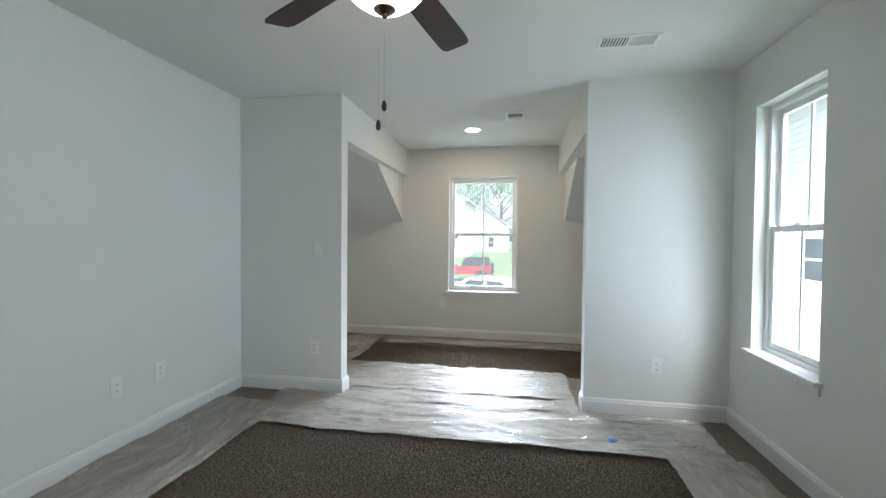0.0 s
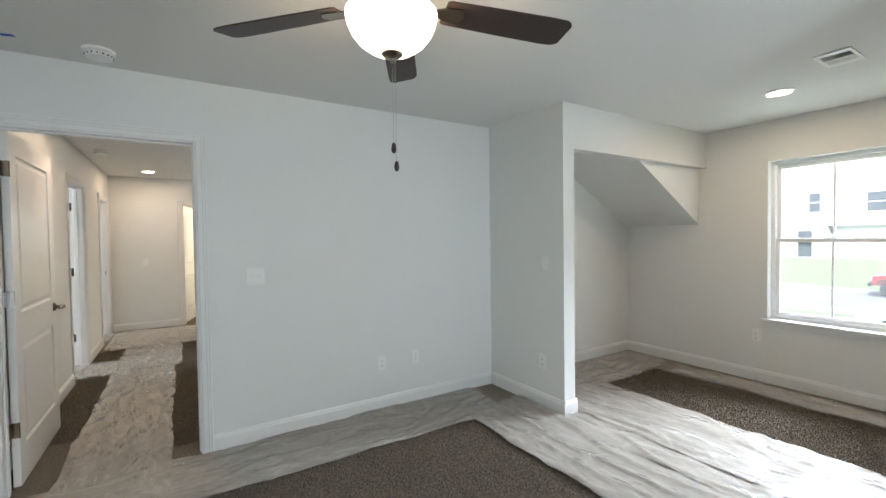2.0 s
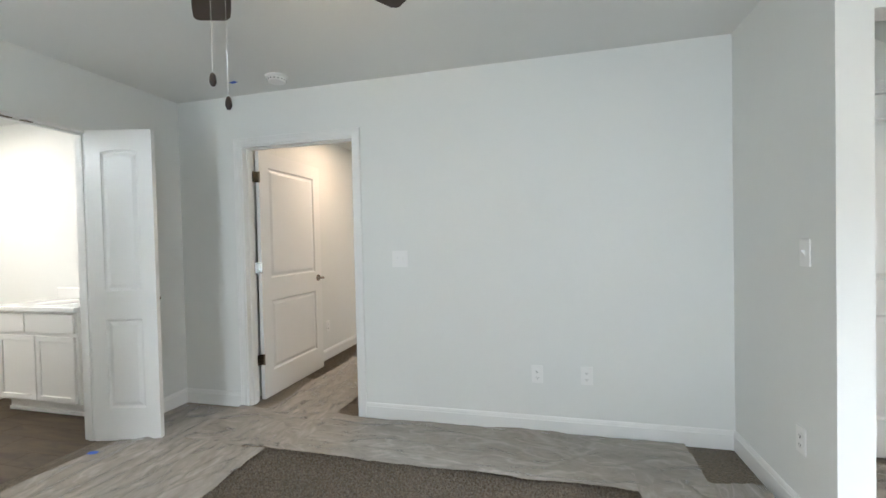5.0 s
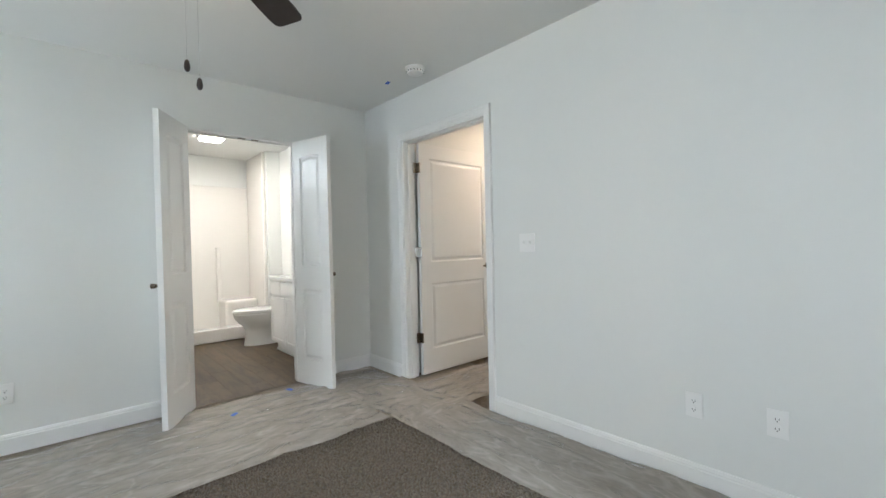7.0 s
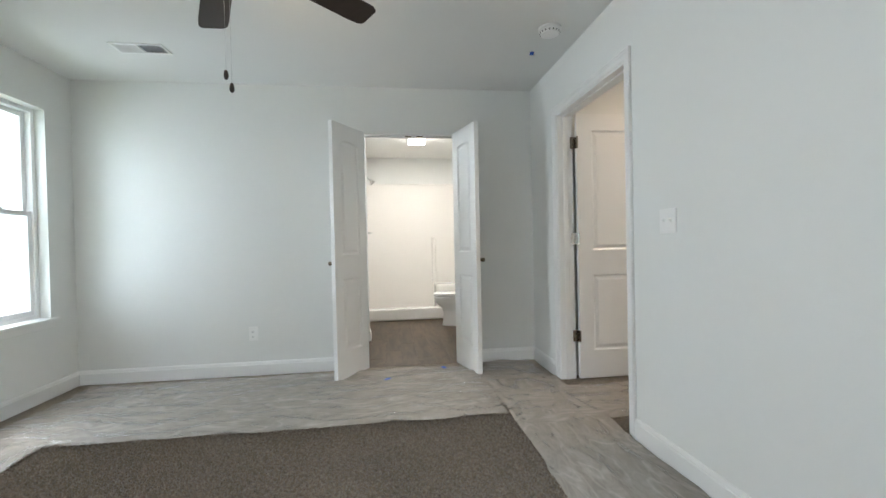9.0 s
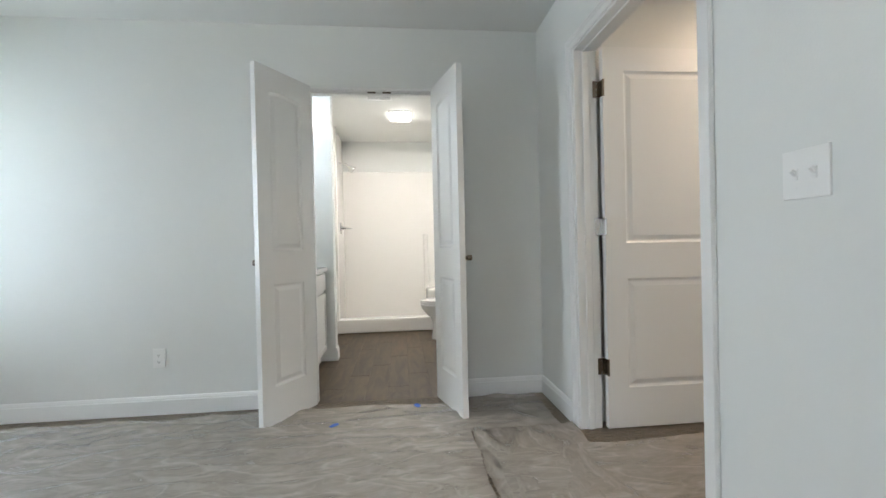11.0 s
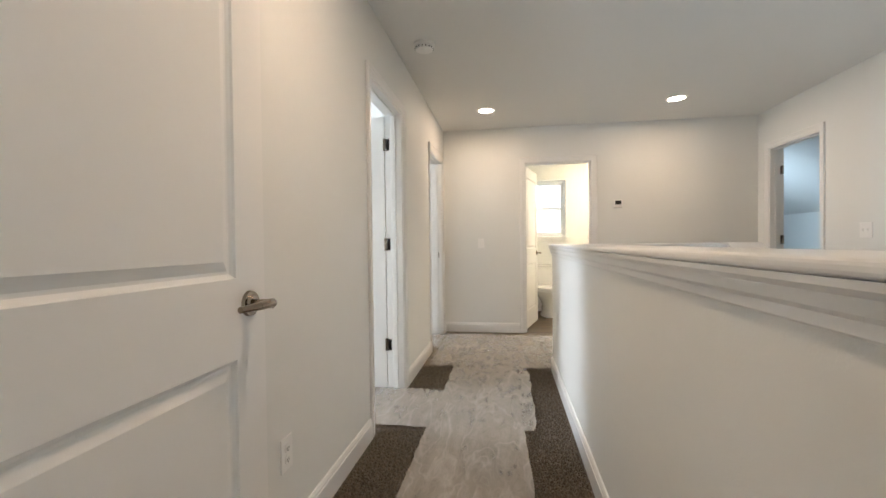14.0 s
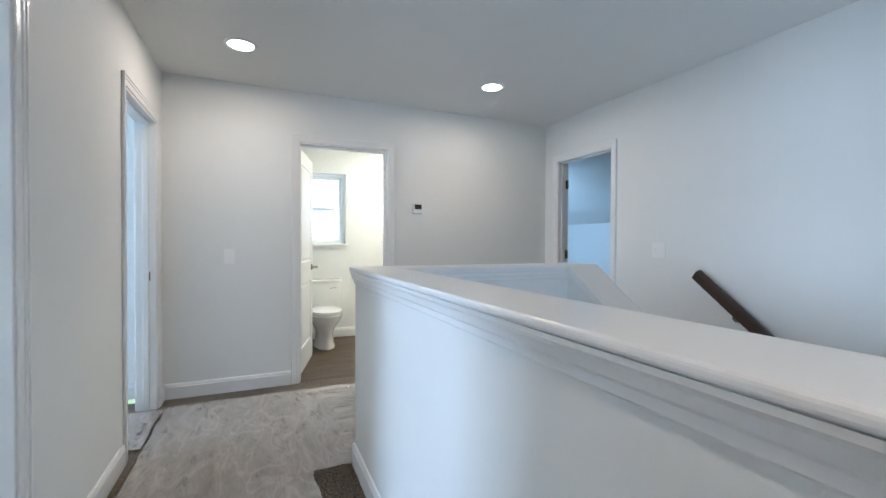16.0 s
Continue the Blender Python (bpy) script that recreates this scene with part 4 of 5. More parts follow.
part("seat", bm, ACRYLIC, shower, "moulded corner seat")
bm = bmesh.new()
box(bm, -1.62, -1.56, -3.597, -3.555, 0.40, 1.18, bev=0.018, seg=3)
part("shelf_column", bm, ACRYLIC, shower)

HX, HY, HZT, VZ = -0.508, -3.25, 2.07, 1.255
bm = bmesh.new()
cyl(bm, (HX + 0.006, HY, HZT), (HX - 0.004, HY, HZT), 0.028, 0.024, 24)
head = part("shower_head", bm, CHROME, shower, "chrome shower head on a bent arm", True)
bm = bmesh.new()
cyl(bm, (HX, HY, HZT), (HX - 0.05, HY, HZT + 0.004), 0.009, seg=12)
cyl(bm, (HX - 0.05, HY, HZT + 0.004), (HX - 0.10, HY, HZT - 0.022), 0.009, seg=12)
cyl(bm, (HX - 0.10, HY, HZT - 0.022), (HX - 0.125, HY, HZT - 0.045), 0.009, seg=12)
part("arm", bm, CHROME, head, smooth=True)
bm = bmesh.new()
cyl(bm, (HX - 0.12, HY, HZT - 0.04), (HX - 0.165, HY, HZT - 0.085), 0.014, 0.048, 24)
cyl(bm, (HX - 0.165, HY, HZT - 0.085), (HX - 0.172, HY, HZT - 0.092), 0.048, 0.046, 24)
part("rose", bm, CHROME, head, smooth=True)
bm = bmesh.new()
cyl(bm, (HX, HY, VZ), (HX - 0.012, HY, VZ), 0.075, 0.068, 32)
valve = part("shower_valve", bm, CHROME, shower, "chrome valve plate with a lever", True)
bm = bmesh.new()
cyl(bm, (HX - 0.012, HY, VZ), (HX - 0.06, HY, VZ), 0.026, 0.020, 20)
cyl(bm, (HX - 0.05, HY, VZ), (HX - 0.135, HY, VZ - 0.008), 0.011, 0.007, 14)
part("lever", bm, CHROME, valve, smooth=True)


# assumed fitting, added out of view to brighten the wall beside the vanity
bar = thing("vanity_light", pose(-0.002, -1.24, 2.08), "added light bar, out of view, that brightens the vanity wall", "wall light")
part("back_plate", boxes((-0.03, 0.0, -0.28, 0.28, -0.05, 0.05), bev=0.006), NICKEL, bar)
for y in (-0.19, 0.0, 0.19):
    bm = bmesh.new()
    lathe(bm, [(0.030, 0.05), (0.045, 0.02), (0.058, -0.05), (0.062, -0.10), (0.02, -0.102)], 24, (-0.10, y, 0))
    part("shade", bm, VANITY_FILL_GLOW, bar, "lit shade of the added vanity light", True)
    bm = bmesh.new()
    cyl(bm, (-0.03, y, 0.02), (-0.10, y, 0.05), 0.008, seg=10)
    part("arm", bm, NICKEL, bar, smooth=True)


def vanity(m, w, label):
    """A cabinet with two doors under two drawer fronts: x along its front, y 0 at the front and growing to the wall."""
    ob = thing("vanity_cabinet", m, label, "vanity cabinet", "bathroom vanities")
    part("carcass", boxes((0, w, 0.0, 0.44, 0.10, 0.80), bev=0.003), CABINET, ob)
    part("toe_kick", boxes((0.02, w - 0.02, 0.05, 0.44, 0.0, 0.10)), CABINET, ob)
    part("shoe_moulding", boxes((0.02, w - 0.02, 0.036, 0.05, 0.0, 0.03), bev=0.005), TRIM, ob)

    def front(name, x0, x1, z0, z1, frame):
        bm = bmesh.new()
        box(bm, x0, x1, -0.020, -0.001, z0, z1, bev=0.003, seg=1)
        if frame:
            bmesh.ops.recalc_face_normals(bm, faces=bm.faces)
            top_face = max((f for f in bm.faces if abs(f.normal.y) > 0.9 and f.calc_center_median().y < -0.015), key=lambda f: f.calc_area())
            bmesh.ops.inset_region(bm, faces=[top_face], thickness=0.052, depth=0.0)
            bmesh.ops.inset_region(bm, faces=[top_face], thickness=0.006, depth=-0.008)
        part(name, bm, CABINET, ob)
    a = 0.30
    front("drawer_front", 0.02, 0.02 + a - 0.02, 0.64, 0.785, False)
    front("drawer_front", 0.02 + a, w - 0.02, 0.64, 0.785, False)
    front("door", 0.02, w / 2 - 0.008, 0.115, 0.615, True)
    front("door", w / 2 + 0.008, w - 0.02, 0.115, 0.615, True)
    return ob


def vanity_top(m, w):
    ob = thing("bathroom_counter", m, "glossy white cultured marble vanity top with a backsplash", "counter")
    bm = bmesh.new()
    box(bm, -0.012, w + 0.012, -0.032, 0.445, 0.80, 0.838, bev=0.008, seg=3)
    part("slab", bm, MARBLE, ob)
    part("backsplash", boxes((-0.012, w + 0.012, 0.425, 0.445, 0.838, 0.93), bev=0.004), MARBLE, ob)
    bm = bmesh.new()
    lathe(bm, [(0.19, 0.838), (0.185, 0.843), (0.172, 0.840), (0.165, 0.839)], 32, (w / 2, 0.20, 0))
    part("basin_rim", bm, MARBLE, ob, smooth=True)


for m, w in ((pose(-1.745, -1.99, 0, 0, 0, 90), 0.83), (pose(-0.565, -0.80, 0, 0, 0, -90), 0.89)):
    vanity(m, w, "white painted shaker vanity cabinet with two doors")
    vanity_top(m, w)


def ellipse_loft(bm, rows, seg=28):
    """Stacked egg-shaped rings: (z, centre x, half length, half width)."""
    rings = []
    for z, cx, a, b in rows:
        rings.append([bm.verts.new((cx + a * math.cos(t) * (1.0 + 0.06 * math.cos(t)), b * math.sin(t), z)) for t in (2 * math.pi * i / seg for i in range(seg))])
    for p, q in zip(rings, rings[1:]):
        for i in range(seg):
            bm.faces.new((p[i], p[(i + 1) % seg], q[(i + 1) % seg], q[i]))
    bm.faces.new(rings[0][::-1])
    bm.faces.new(rings[-1])


def toilet(m):
    """A two-piece toilet: x runs from the wall to the bowl's front."""
    ob = thing("toilet", m, "white ceramic two-piece toilet with a closed lid", "toilet", "toilets")
    bm = bmesh.new()
    ellipse_loft(bm, [(0.0, 0.36, 0.25, 0.115), (0.02, 0.36, 0.25, 0.115), (0.05, 0.37, 0.235, 0.10), (0.16, 0.38, 0.21, 0.092), (0.22, 0.39, 0.22, 0.11), (0.28, 0.42, 0.25, 0.15), (0.33, 0.44, 0.265, 0.178), (0.375, 0.45, 0.27, 0.185), (0.385, 0.45, 0.262, 0.178)])
    box(bm, 0.06, 0.30, -0.10, 0.10, 0.18, 0.37, bev=0.03, seg=3)
    part("bowl", bm, CERAMIC, ob, smooth=True)
    bm = bmesh.new()
    ellipse_loft(bm, [(0.386, 0.45, 0.268, 0.183), (0.392, 0.45, 0.272, 0.187), (0.402, 0.45, 0.272, 0.187), (0.406, 0.45, 0.266, 0.182)])
    part("seat", bm, CERAMIC, ob, smooth=True)
    bm = bmesh.new()
    ellipse_loft(bm, [(0.408, 0.45, 0.266, 0.182), (0.414, 0.45, 0.272, 0.187), (0.424, 0.45, 0.268, 0.184), (0.432, 0.45, 0.235, 0.155), (0.434, 0.45, 0.12, 0.08)])
    part("lid", bm, CERAMIC, ob, smooth=True)
    bm = bmesh.new()
    box(bm, 0.012, 0.20, -0.215, 0.215, 0.37, 0.70, bev=0.022, seg=3)
    tank = part("tank", bm, CERAMIC, ob, smooth=True)
    bm = bmesh.new()
    box(bm, 0.006, 0.212, -0.228, 0.228, 0.70, 0.735, bev=0.010, seg=3)
    part("tank_lid", bm, CERAMIC, tank, smooth=True)
    bm = bmesh.new()
    cyl(bm, (0.20, 0.15, 0.64), (0.216, 0.15, 0.64), 0.012, seg=14)
    cyl(bm, (0.212, 0.15, 0.64), (0.216, 0.08, 0.632), 0.006, seg=10)
    part("flush_lever", bm, CHROME, tank, "chrome flush lever", True)
    return ob


first = toilet(pose(WX, -2.43, 0))
copy_thing(first, pose(-8.93, 1.21, 0))


# ---- dust sheets ----
def dust_sheet(x0, x1, y0, y1, seed, z=0.014, step=0.016, amp=1.0, along="x", ragged=0.02):
    """A clear film lying loose: long creases, small crumples and an uneven edge."""
    nx, ny = max(2, int((x1 - x0) / step)), max(2, int((y1 - y0) / step))
    verts, faces = [], []
    for j in range(ny + 1):
        for i in range(nx + 1):
            u, v = i / nx, j / ny
            x, y = x0 + (x1 - x0) * u, y0 + (y1 - y0) * v
            wob = ragged * noise.noise((x * 2.3, y * 2.3, seed)) + 0.4 * ragged * noise.noise((x * 9, y * 9, seed + 5))
            ex, ey = abs(2 * u - 1) ** 6, abs(2 * v - 1) ** 6
            px, py = x + wob * ex * (1 if u > 0.5 else -1), y + wob * ey * (1 if v > 0.5 else -1)
            a, b = (x, y) if along == "x" else (y, x)
            warp = 0.5 * noise.noise((x * 1.1, y * 1.1, seed + 9))
            crease = max(0.0, 1 - 4.5 * abs(noise.noise((a * 1.6 + warp, (b + 0.3 * warp) * 6.0, seed))))
            fine = max(0.0, 1 - 3.0 * abs(noise.noise((a * 5.5 + 2 * warp, (b + 0.2 * warp) * 15.0, seed + 3))))
            h = amp * (0.011 * crease + 0.008 * fine * (0.5 + noise.noise((x * 1.7, y * 1.7, seed + 4))) + 0.004 * noise.noise((x * 5, y * 5, seed + 7)))
            verts.append((px, py, z + max(-0.006, h)))
    for j in range(ny):
        for i in range(nx):
            k = j * (nx + 1) + i
            faces.append((k, k + 1, k + nx + 2, k + nx + 1))
    me = bpy.data.meshes.new("dust_sheet")
    me.from_pydata(verts, [], faces)
    me.materials.append(FILM if along == "x" else FILM_Y)
    for p in me.polygons:
        p.use_smooth = True
    return tagged(new("dust_sheet", me), "crumpled clear plastic dust sheet laid over the carpet", "dust sheet", "plastic dust sheets")


dust_sheet(-2.165, -1.605, -0.10, 3.02, 1, along="y")
dust_sheet(-1.60, 1.40, -0.50, 0.545, 2, z=0.016)
dust_sheet(0.972, 1.42, 0.53, 2.70, 3, z=0.018, along="y")
dust_sheet(-1.75, 1.36, 2.655, 3.255, 4, z=0.016)
dust_sheet(-1.60, 0.575, 3.44, 4.13, 15, z=0.020)
dust_sheet(-1.25, 0.575, 3.22, 3.50, 5, z=0.018)
dust_sheet(-2.12, -1.54, 3.48, 5.28, 6, z=0.014, along="y")
dust_sheet(-1.42, 1.45, 4.96, 5.26, 7, z=0.017)
dust_sheet(-2.10, -1.58, -0.57, -0.08, 8, z=0.019)
dust_sheet(-4.66, -1.66, 0.15, 0.72, 9, z=0.020, amp=0.45)
dust_sheet(-5.83, -4.60, 0.16, 0.775, 10, z=0.017, amp=0.45)
dust_sheet(-5.19, -4.58, -0.80, 0.19, 11, z=0.020, amp=0.45)
dust_sheet(-7.05, -5.80, -0.07, 1.0, 12, z=0.019, amp=0.45)
dust_sheet(-7.05, -5.95, 0.96, 3.1, 13, z=0.021, amp=0.45, along="y")
dust_sheet(-7.0, -6.40, -1.2, -0.08, 14, z=0.023, amp=0.45)

# ---- outside ----
GZ = -1.85
solid("ground", boxes((-160, 160, 5.62, 260, GZ - 0.5, GZ), (1.76, 160, -160, 5.62, GZ - 0.5, GZ), (-160, -9.1, -160, 5.62, GZ - 0.5, GZ)), GRASS, "green mown lawn round the houses", "ground")
solid("road", boxes((-120, 120, 24.0, 31.0, GZ, GZ + 0.03)), ASPHALT, "grey asphalt street", "road")
solid("pavement", boxes((-120, 120, 23.0, 24.0, GZ, GZ + 0.14), (-120, 120, 31.0, 32.2, GZ, GZ + 0.14)), CONCRETE, "pale concrete kerb and footpath", "pavement")
solid("driveway", boxes((-16.5, -8.5, 32.2, 46.0, GZ, GZ + 0.06), (-2.5, 3.2, 8.0, 23.0, GZ, GZ + 0.06)), CONCRETE, "pale concrete driveway", "driveway")


def house(m, w, d, eaves, ridge, label, bays, front_gable=False):
    """A sided house: front along x at y 0; its ridge runs along x, or to the back with a gable over the front."""
    ob = thing("house", m, label, "house", "neighbouring houses")
    part("wall", boxes((0, w, 0, d, 0, eaves)), SIDING, ob)
    lap = bmesh.new()
    z = 0.3
    while z < eaves - 0.1:
        prism(lap, [(-0.004, z), (-0.022, z), (-0.006, z + 0.17)], "x", 0, w)
        prism(lap, [(w + 0.004, z), (w + 0.022, z), (w + 0.006, z + 0.17)], "y", 0, d)
        prism(lap, [(-0.004, z), (-0.022, z), (-0.006, z + 0.17)], "y", 0, d)
        z += 0.18
    part("siding_laps", lap, SIDING, ob)
    if front_gable:
        bm = bmesh.new()
        prism(bm, [(-0.4, eaves - 0.2), (w / 2, ridge), (w + 0.4, eaves - 0.2), (w + 0.4, eaves), (w / 2, ridge + 0.2), (-0.4, eaves)], "y", -0.4, d + 0.3)
        part("roof", bm, SHINGLE, ob)
        bm = bmesh.new()
        prism(bm, [(0, eaves), (w, eaves), (w / 2, ridge - 0.05)], "y", 0.0, d)
        part("gable", bm, SIDING, ob)
    bm = bmesh.new()
    if not front_gable:
        prism(bm, [(-0.4, eaves - 0.1), (d / 2, ridge), (d + 0.4, eaves - 0.1), (d + 0.4, eaves + 0.08), (d / 2, ridge + 0.2), (-0.4, eaves + 0.08)], "x", -0.35, w + 0.35)
        part("roof", bm, SHINGLE, ob)
        bm = bmesh.new()
        prism(bm, [(0, eaves), (d, eaves), (d / 2, ridge - 0.05)], "x", 0.02, w - 0.02)
        part("gable", bm, SIDING, ob)
    part("fascia", boxes((-0.36, w + 0.36, -0.43, -0.39, eaves - 0.16, eaves + 0.06)), TRIM, ob)
    for kind, x0, x1, z0, z1 in bays:
        if kind == "window":
            o = part("window", boxes((x0 - 0.09, x0, -0.06, -0.02, z0 - 0.09, z1 + 0.09), (x1, x1 + 0.09, -0.06, -0.02, z0 - 0.09, z1 + 0.09), (x0, x1, -0.06, -0.02, z1, z1 + 0.09), (x0, x1, -0.06, -0.02, z0 - 0.09, z0), (x0, x1, -0.05, -0.02, (z0 + z1) / 2 - 0.03, (z0 + z1) / 2 + 0.03)), TRIM, ob)
            part("pane", boxes((x0, x1, -0.03, -0.023, z0, z1)), DARKGLASS, o)
        elif kind == "garage":
            g = part("garage_door", boxes(*[(x0, x1, -0.05, -0.02, z0 + i * 0.55, z0 + i * 0.55 + 0.53) for i in range(4)], bev=0.01), TRIM, ob)
            part("canopy", boxes((x0 - 0.3, x1 + 0.3, -0.9, 0, z1 + 0.25, z1 + 0.4)), SHINGLE, ob)
            for x in (x0 - 0.15, x1 + 0.15):
                bm = bmesh.new()
                prism(bm, [(0, z1 - 0.35), (-0.1, z1 - 0.35), (-0.8, z1 + 0.25), (0, z1 + 0.25)], "x", x - 0.06, x + 0.06)
                part("bracket", bm, BARK, ob, "dark wooden bracket")
        else:
            o = part("front_door", boxes((x0, x1, -0.05, -0.02, z0, z1), bev=0.01), DARKGLASS, ob, "dark front door")
    return ob


UP = GZ + 1.2
bm = bmesh.new()
prism(bm, [(32.2, GZ - 0.1), (43.0, UP), (200.0, UP + 1.0), (200.0, GZ - 0.4), (32.2, GZ - 0.4)], "x", -160, 160)
solid("ground_lawn", bm, GRASS, "green lawn rising towards the houses across the street", "ground")
H1 = [("window", 1.4, 2.4, 3.7, 5.0), ("window", 5.0, 5.7, 3.7, 5.2), ("window", 8.4, 9.9, 3.6, 5.0), ("garage", 6.6, 11.0, 0.1, 2.3), ("door", 4.3, 5.2, 0.1, 2.2), ("window", 1.2, 2.6, 0.9, 2.2)]
house(pose(-17.2, 44, UP), 12, 10, 6.1, 9.6, "white two-storey house with a front gable and garage", H1, True)
house(pose(-8.4, 60, UP), 7.4, 9, 3.7, 6.6, "low white house with a front gable", [("window", 4.6, 5.4, 0.8, 2.2), ("window", 1.4, 2.4, 0.8, 2.2)], True)
house(pose(6.5, 48, UP), 11, 9, 5.6, 8.4, "white two-storey house with grey roof across the street", H1[:3])
house(pose(-34, 46, UP), 12, 9, 6.0, 9.0, "white two-storey house with grey roof across the street", H1)
house(pose(7.2, 17, GZ, 0, 0, -90), 19, 9, 6.6, 9.6, "white sided house close beside the east windows", [("window", 5.0, 5.8, 2.2, 3.2), ("window", 3.0, 4.0, 3.4, 4.8), ("window", 12.5, 13.5, 3.4, 4.8)])


def tree(m, h, r, seed, label):
    rng = random.Random(seed)
    ob = thing("tree", m, label, "tree", "street trees")
    bm = bmesh.new()
    cyl(bm, (0, 0, 0), (0.1, 0.05, h * 0.55), 0.028 * h, 0.015 * h, 10)
    tips = []
    for i in range(9):
        a, z = i * 2.4 + rng.random(), h * (0.3 + 0.05 * i)
        tip = (math.cos(a) * r * rng.uniform(0.5, 0.8), math.sin(a) * r * rng.uniform(0.5, 0.8), z + h * 0.2)
        cyl(bm, (0.06, 0.03, z), tip, 0.009 * h, 0.003 * h, 6)
        tips.append(tip)
    part("trunk", bm, BARK, ob)
    verts, faces = [], []
    for k in range(4200):
        cx, cy, cz = rng.choice(tips + [(0, 0, h * 0.75)] * 4)
        p = Vector((rng.gauss(0, 1), rng.gauss(0, 1), rng.gauss(0, 0.8))) * r * 0.28 + Vector((cx, cy, cz))
        s = rng.uniform(0.10, 0.22)
        q = Euler((rng.random() * 6, rng.random() * 6, rng.random() * 6)).to_matrix()
        n = len(verts)
        for u, v in ((-1, 0), (0, -0.45), (1.1, 0), (0, 0.45)):
            verts.append(p + q @ Vector((u * s, v * s, 0.08 * s * u)))
        faces.append((n, n + 1, n + 2, n + 3))
    me = bpy.data.meshes.new("crown")
    me.from_pydata(verts, [], faces)
    me.materials.append(LEAF)
    o = new("crown", me)
    o.parent = ob


for k, (x, y, h, r) in enumerate(((-8.5, 74, 15, 6), (-2.5, 72, 15, 5.5), (5.5, 64, 14, 5), (-23, 62, 15, 5.5), (-14.0, 66, 17, 6), (-30, 60, 14, 5), (13, 62, 15, 5.5), (-66, 2.0, 4.6, 2.6), (-69, 8.2, 5, 2.8), (-67, -3.2, 4.4, 2.5))):
    tree(pose(x, y, UP if y > 40 else GZ), h, r, k, "leafy green tree behind the houses" if k < 7 else "leafy green tree outside the small bathroom")


def wheel(parent, x, y, r, w):
    bm = bmesh.new()
    lathe(bm, [(r * 0.62, -w / 2), (r * 0.93, -w / 2), (r, -w * 0.35), (r, w * 0.35), (r * 0.93, w / 2), (r * 0.62, w / 2)], 24)
    bmesh.ops.transform(bm, matrix=pose(x, y, r, 90, 0, 0), verts=bm.verts)
    t = part("wheel", bm, RUBBER, parent, "black rubber tyre", True)
    bm = bmesh.new()
    lathe(bm, [(0.01, -w * 0.42), (r * 0.2, -w * 0.44), (r * 0.6, -w * 0.38), (r * 0.6, w * 0.38), (r * 0.2, w * 0.44), (0.01, w * 0.42)], 18)
    bmesh.ops.transform(bm, matrix=pose(x, y, r, 90, 0, 0), verts=bm.verts)
    part("rim", bm, BRIGHT, t, smooth=True)


def off_roader(m):
    ob = thing("parked_car", m, "red boxy off-road car with a black soft top", "car")
    bm = bmesh.new()
    prism(bm, [(-1.95, 0.55), (-1.95, 1.02), (-0.55, 1.12), (-0.45, 1.15), (1.85, 1.15), (1.9, 0.55)], "y", -0.78, 0.78)
    bmesh.ops.bevel(bm, geom=bm.edges[:], offset=0.05, segments=2, affect="EDGES")
    part("body", bm, REDPAINT, ob, "glossy red body", True)
    bm = bmesh.new()
    prism(bm, [(-0.35, 1.15), (0.05, 1.75), (1.75, 1.78), (1.85, 1.15)], "y", -0.70, 0.70)
    bmesh.ops.bevel(bm, geom=bm.edges[:], offset=0.06, segments=2, affect="EDGES")
    top = part("soft_top", bm, RUBBER, ob, "black fabric roof", True)
    part("side_window", boxes((0.12, 0.75, -0.715, -0.69, 1.22, 1.62), (0.12, 0.75, 0.69, 0.715, 1.22, 1.62), bev=0.008), DARKGLASS, top)
    for y in (-0.80, 0.80):
        for x in (-1.25, 1.2):
            bm = bmesh.new()
            prism(bm, [(x - 0.55, 0.62), (x - 0.38, 0.86), (x + 0.38, 0.86), (x + 0.55, 0.62), (x + 0.48, 0.62), (x + 0.34, 0.80), (x - 0.34, 0.80), (x - 0.48, 0.62)], "y", y - 0.12, y + 0.12)
            part("wheel_arch", bm, RUBBER, ob)
            wheel(ob, x, y, 0.40, 0.25)
    part("front_bumper", boxes((-2.1, -1.95, -0.8, 0.8, 0.5, 0.66), bev=0.02), RUBBER, ob)
    part("rear_bumper", boxes((1.9, 2.02, -0.75, 0.75, 0.5, 0.64), bev=0.02), RUBBER, ob)
    bm = bmesh.new()
    cyl(bm, (2.12, 0, 1.0), (1.92, 0, 1.0), 0.38, seg=24)
    part("spare_wheel", bm, RUBBER, ob, smooth=True)
    for y in (-0.55, 0.55):
        bm = bmesh.new()
        cyl(bm, (-1.99, y, 0.88), (-1.94, y, 0.88), 0.10, seg=18)
        part("headlight", bm, CERAMIC, ob)
    return ob


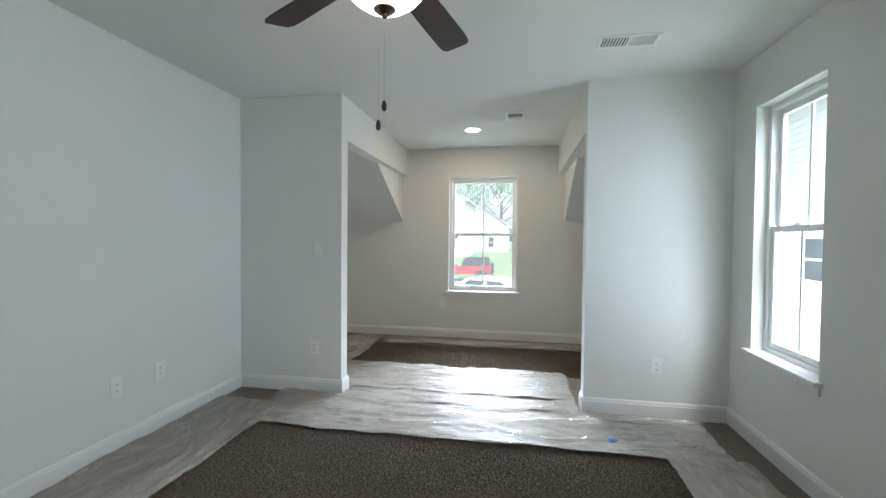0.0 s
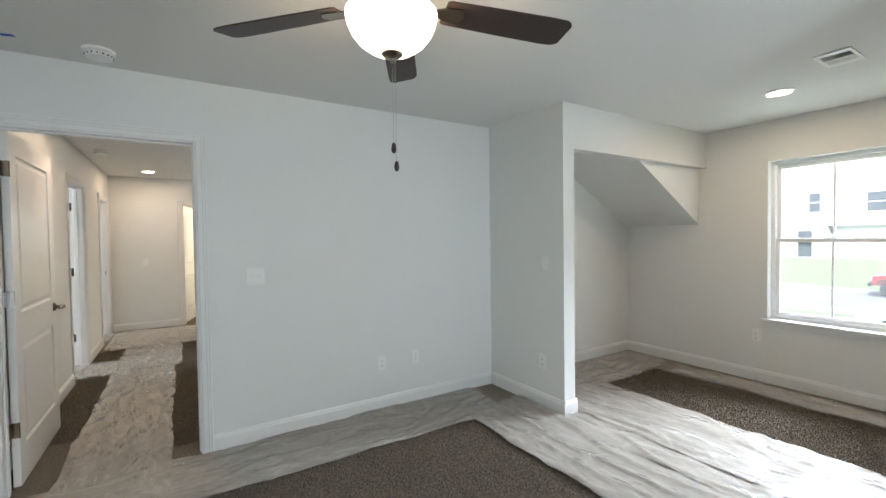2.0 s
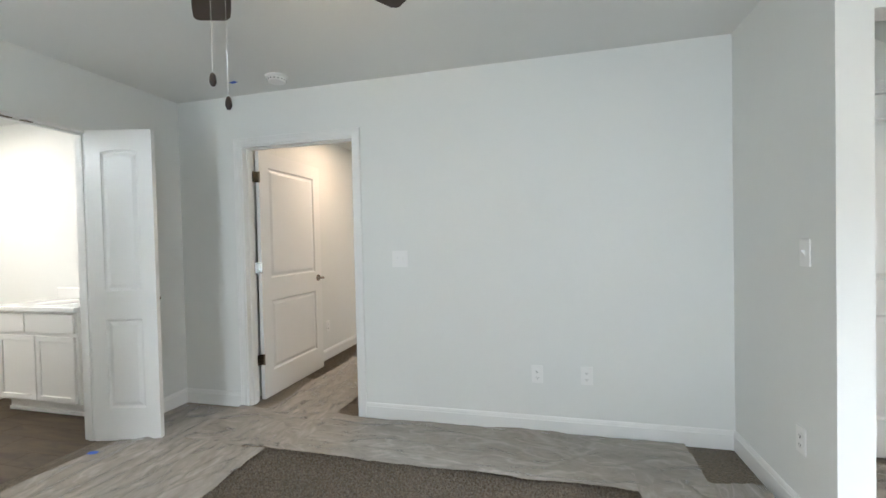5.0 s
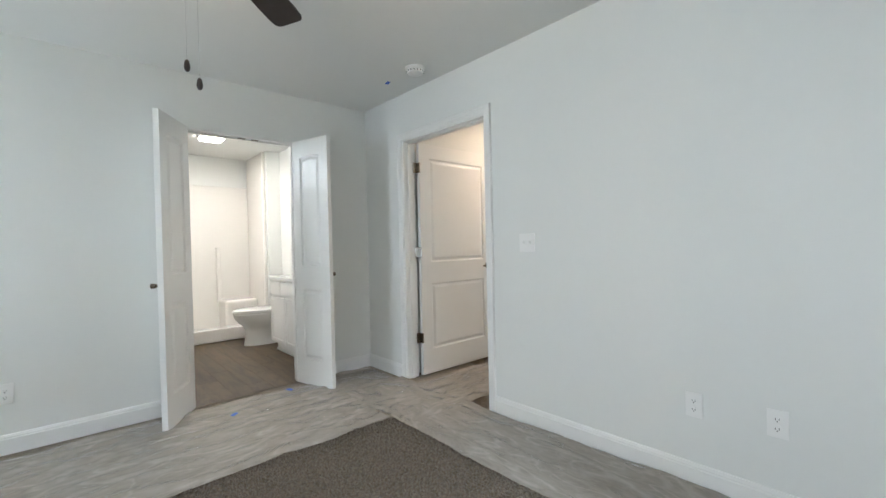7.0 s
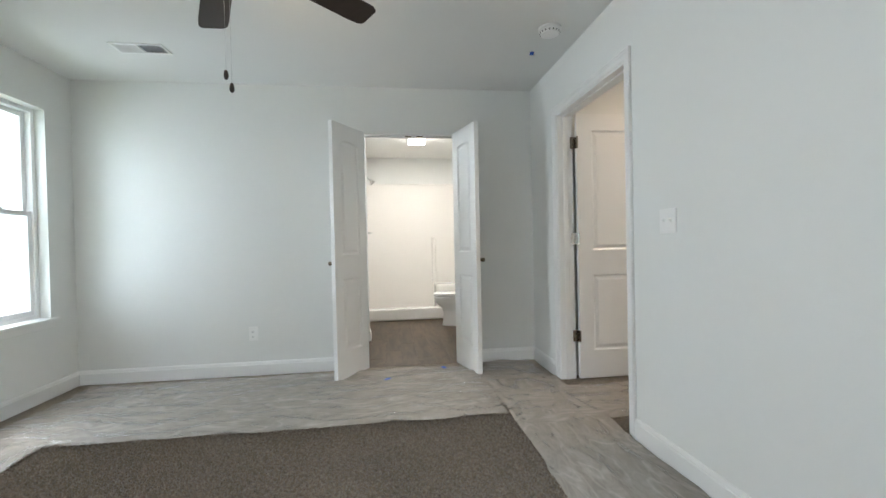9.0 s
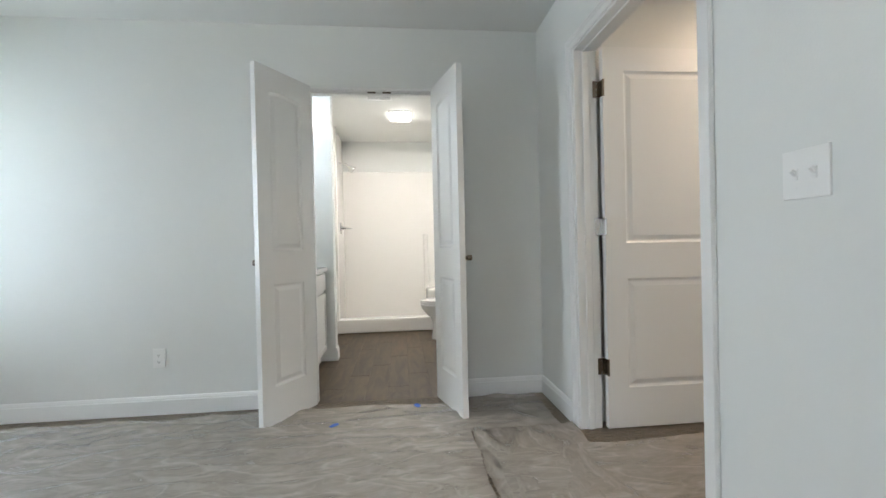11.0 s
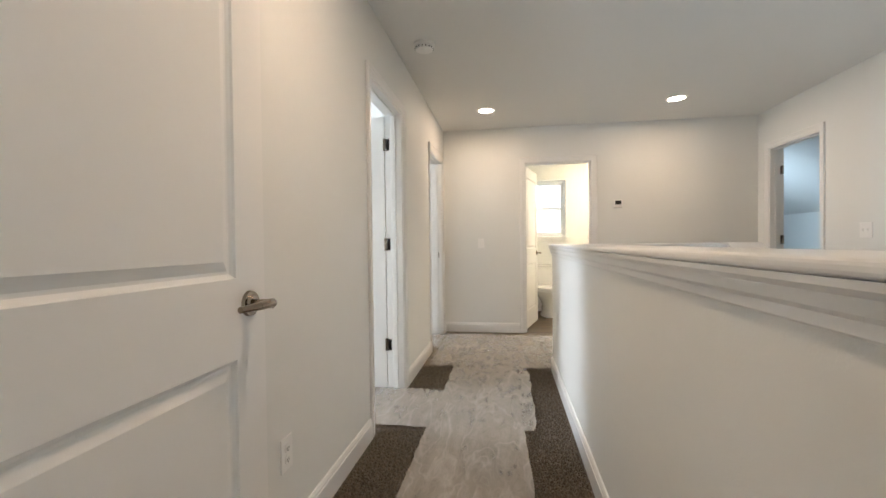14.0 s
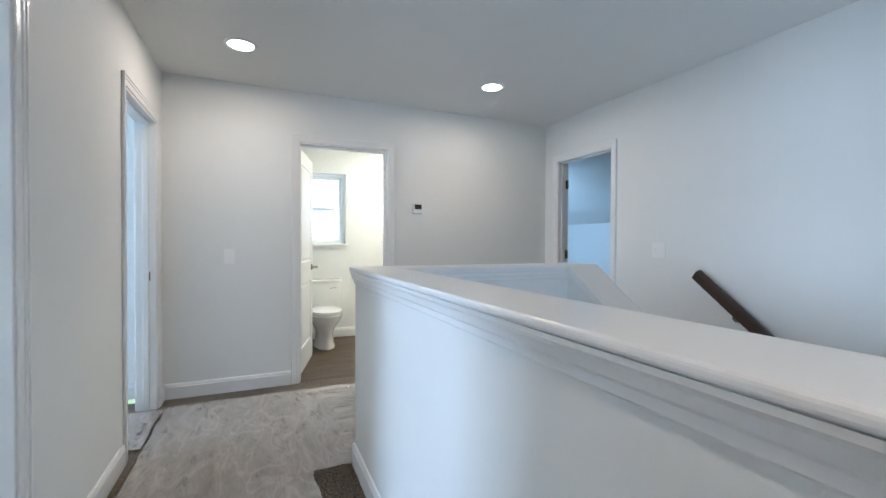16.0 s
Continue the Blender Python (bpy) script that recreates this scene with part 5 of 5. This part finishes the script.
def pickup(m):
    ob = thing("parked_car", m, "white saloon car parked on the driveway", "car")
    bm = bmesh.new()
    prism(bm, [(-2.2, 0.35), (-2.25, 0.75), (-1.2, 0.92), (-0.6, 1.38), (0.9, 1.42), (1.6, 1.0), (2.25, 0.92), (2.25, 0.35)], "y", -0.86, 0.86)
    bmesh.ops.bevel(bm, geom=bm.edges[:], offset=0.09, segments=3, affect="EDGES")
    part("body", bm, WHITEPAINT, ob, "glossy white body", True)
    for y in (-0.862, 0.862):
        bm = bmesh.new()
        prism(bm, [(-0.95, 0.97), (-0.52, 1.29), (0.10, 1.32), (0.10, 0.97)], "y", y - 0.006, y + 0.006)
        prism(bm, [(0.18, 0.97), (0.18, 1.32), (0.82, 1.33), (1.3, 1.0)], "y", y - 0.006, y + 0.006)
        part("side_window", bm, DARKGLASS, ob)
        wheel(ob, -1.35, y * 0.95, 0.33, 0.21)
        wheel(ob, 1.40, y * 0.95, 0.33, 0.21)
    for y in (-0.6, 0.6):
        part("headlight", boxes((-2.27, -2.2, y - 0.16, y + 0.16, 0.66, 0.76), bev=0.02), CERAMIC, ob)
    return ob


off_roader(pose(-3.6, 31.0, GZ + 0.03, 0, 0, 6))
pickup(pose(-0.9, 18.6, GZ + 0.06, 0, 0, 172))

# ---- carpet pile on the bare stretches ----
def pile(name, x0, x1, y0, y1, seed, gap=0.0095):
    """Standing tufts of cut pile, each a leaning three-sided spike."""
    rng = np.random.default_rng(seed)
    gx, gy = np.meshgrid(np.arange(x0, x1, gap), np.arange(y0, y1, gap))
    px, py = gx.ravel() + rng.uniform(-0.5, 0.5, gx.size) * gap, gy.ravel() + rng.uniform(-0.5, 0.5, gx.size) * gap
    n, r = px.size, rng.uniform(0.0040, 0.0062, gx.size)
    turn, h = rng.uniform(0, 6.28, n), rng.uniform(0.006, 0.012, n)
    v = np.zeros((n, 4, 3))
    for k in range(3):
        v[:, k, 0], v[:, k, 1] = px + r * np.cos(turn + k * 2.094), py + r * np.sin(turn + k * 2.094)
    v[:, 3, 0], v[:, 3, 1], v[:, 3, 2] = px + rng.uniform(-0.004, 0.004, n), py + rng.uniform(-0.004, 0.004, n), h
    base = (np.arange(n) * 4)[:, None]
    f = np.concatenate([base + np.array([0, 1, 3]), base + np.array([1, 2, 3]), base + np.array([2, 0, 3])])
    me = bpy.data.meshes.new(name)
    me.from_pydata(v.reshape(-1, 3).tolist(), [], f.tolist())
    me.materials.append(CARPET)
    return tagged(new(name, me), "brown flecked cut carpet pile", "carpet", kind="stuff")


pile("carpet_pile", -1.63, 1.0, 0.52, 2.68, 1)
pile("carpet_pile", -1.56, 1.30, 4.08, 4.98, 2)
pile("carpet_pile", -5.8, -2.4, 0.70, 0.97, 3)
pile("carpet_pile", -4.56, -2.9, -0.11, 0.17, 4)
pile("carpet_pile", -5.80, -5.20, -0.11, 0.18, 5)

# ---- bathroom floor planks ----
bathroom_floor = thing("floor_bathroom", Matrix.Identity(4), "brown wood-look vinyl plank floor", "floor", kind="structure")
plank_mesh = mesh_of("plank", boxes((-0.0745, 0.0745, -0.5, 0.5, 0.0, 0.004), bev=0.0012), PLANK)
for i in range(15):
    cuts = [-2.90] + [y for y in (-2.90 + 0.28 * (1 + i % 3) + 0.85 * k for k in range(3)) if y < -0.75] + [-0.655]
    for lo, hi in zip(cuts, cuts[1:]):
        o = new("plank", plank_mesh)
        o.parent = bathroom_floor
        o.matrix_basis = pose(-2.115 + 0.15 * i, (lo + hi) / 2, -0.004) @ Matrix.Diagonal((1, hi - lo - 0.002, 1, 1))
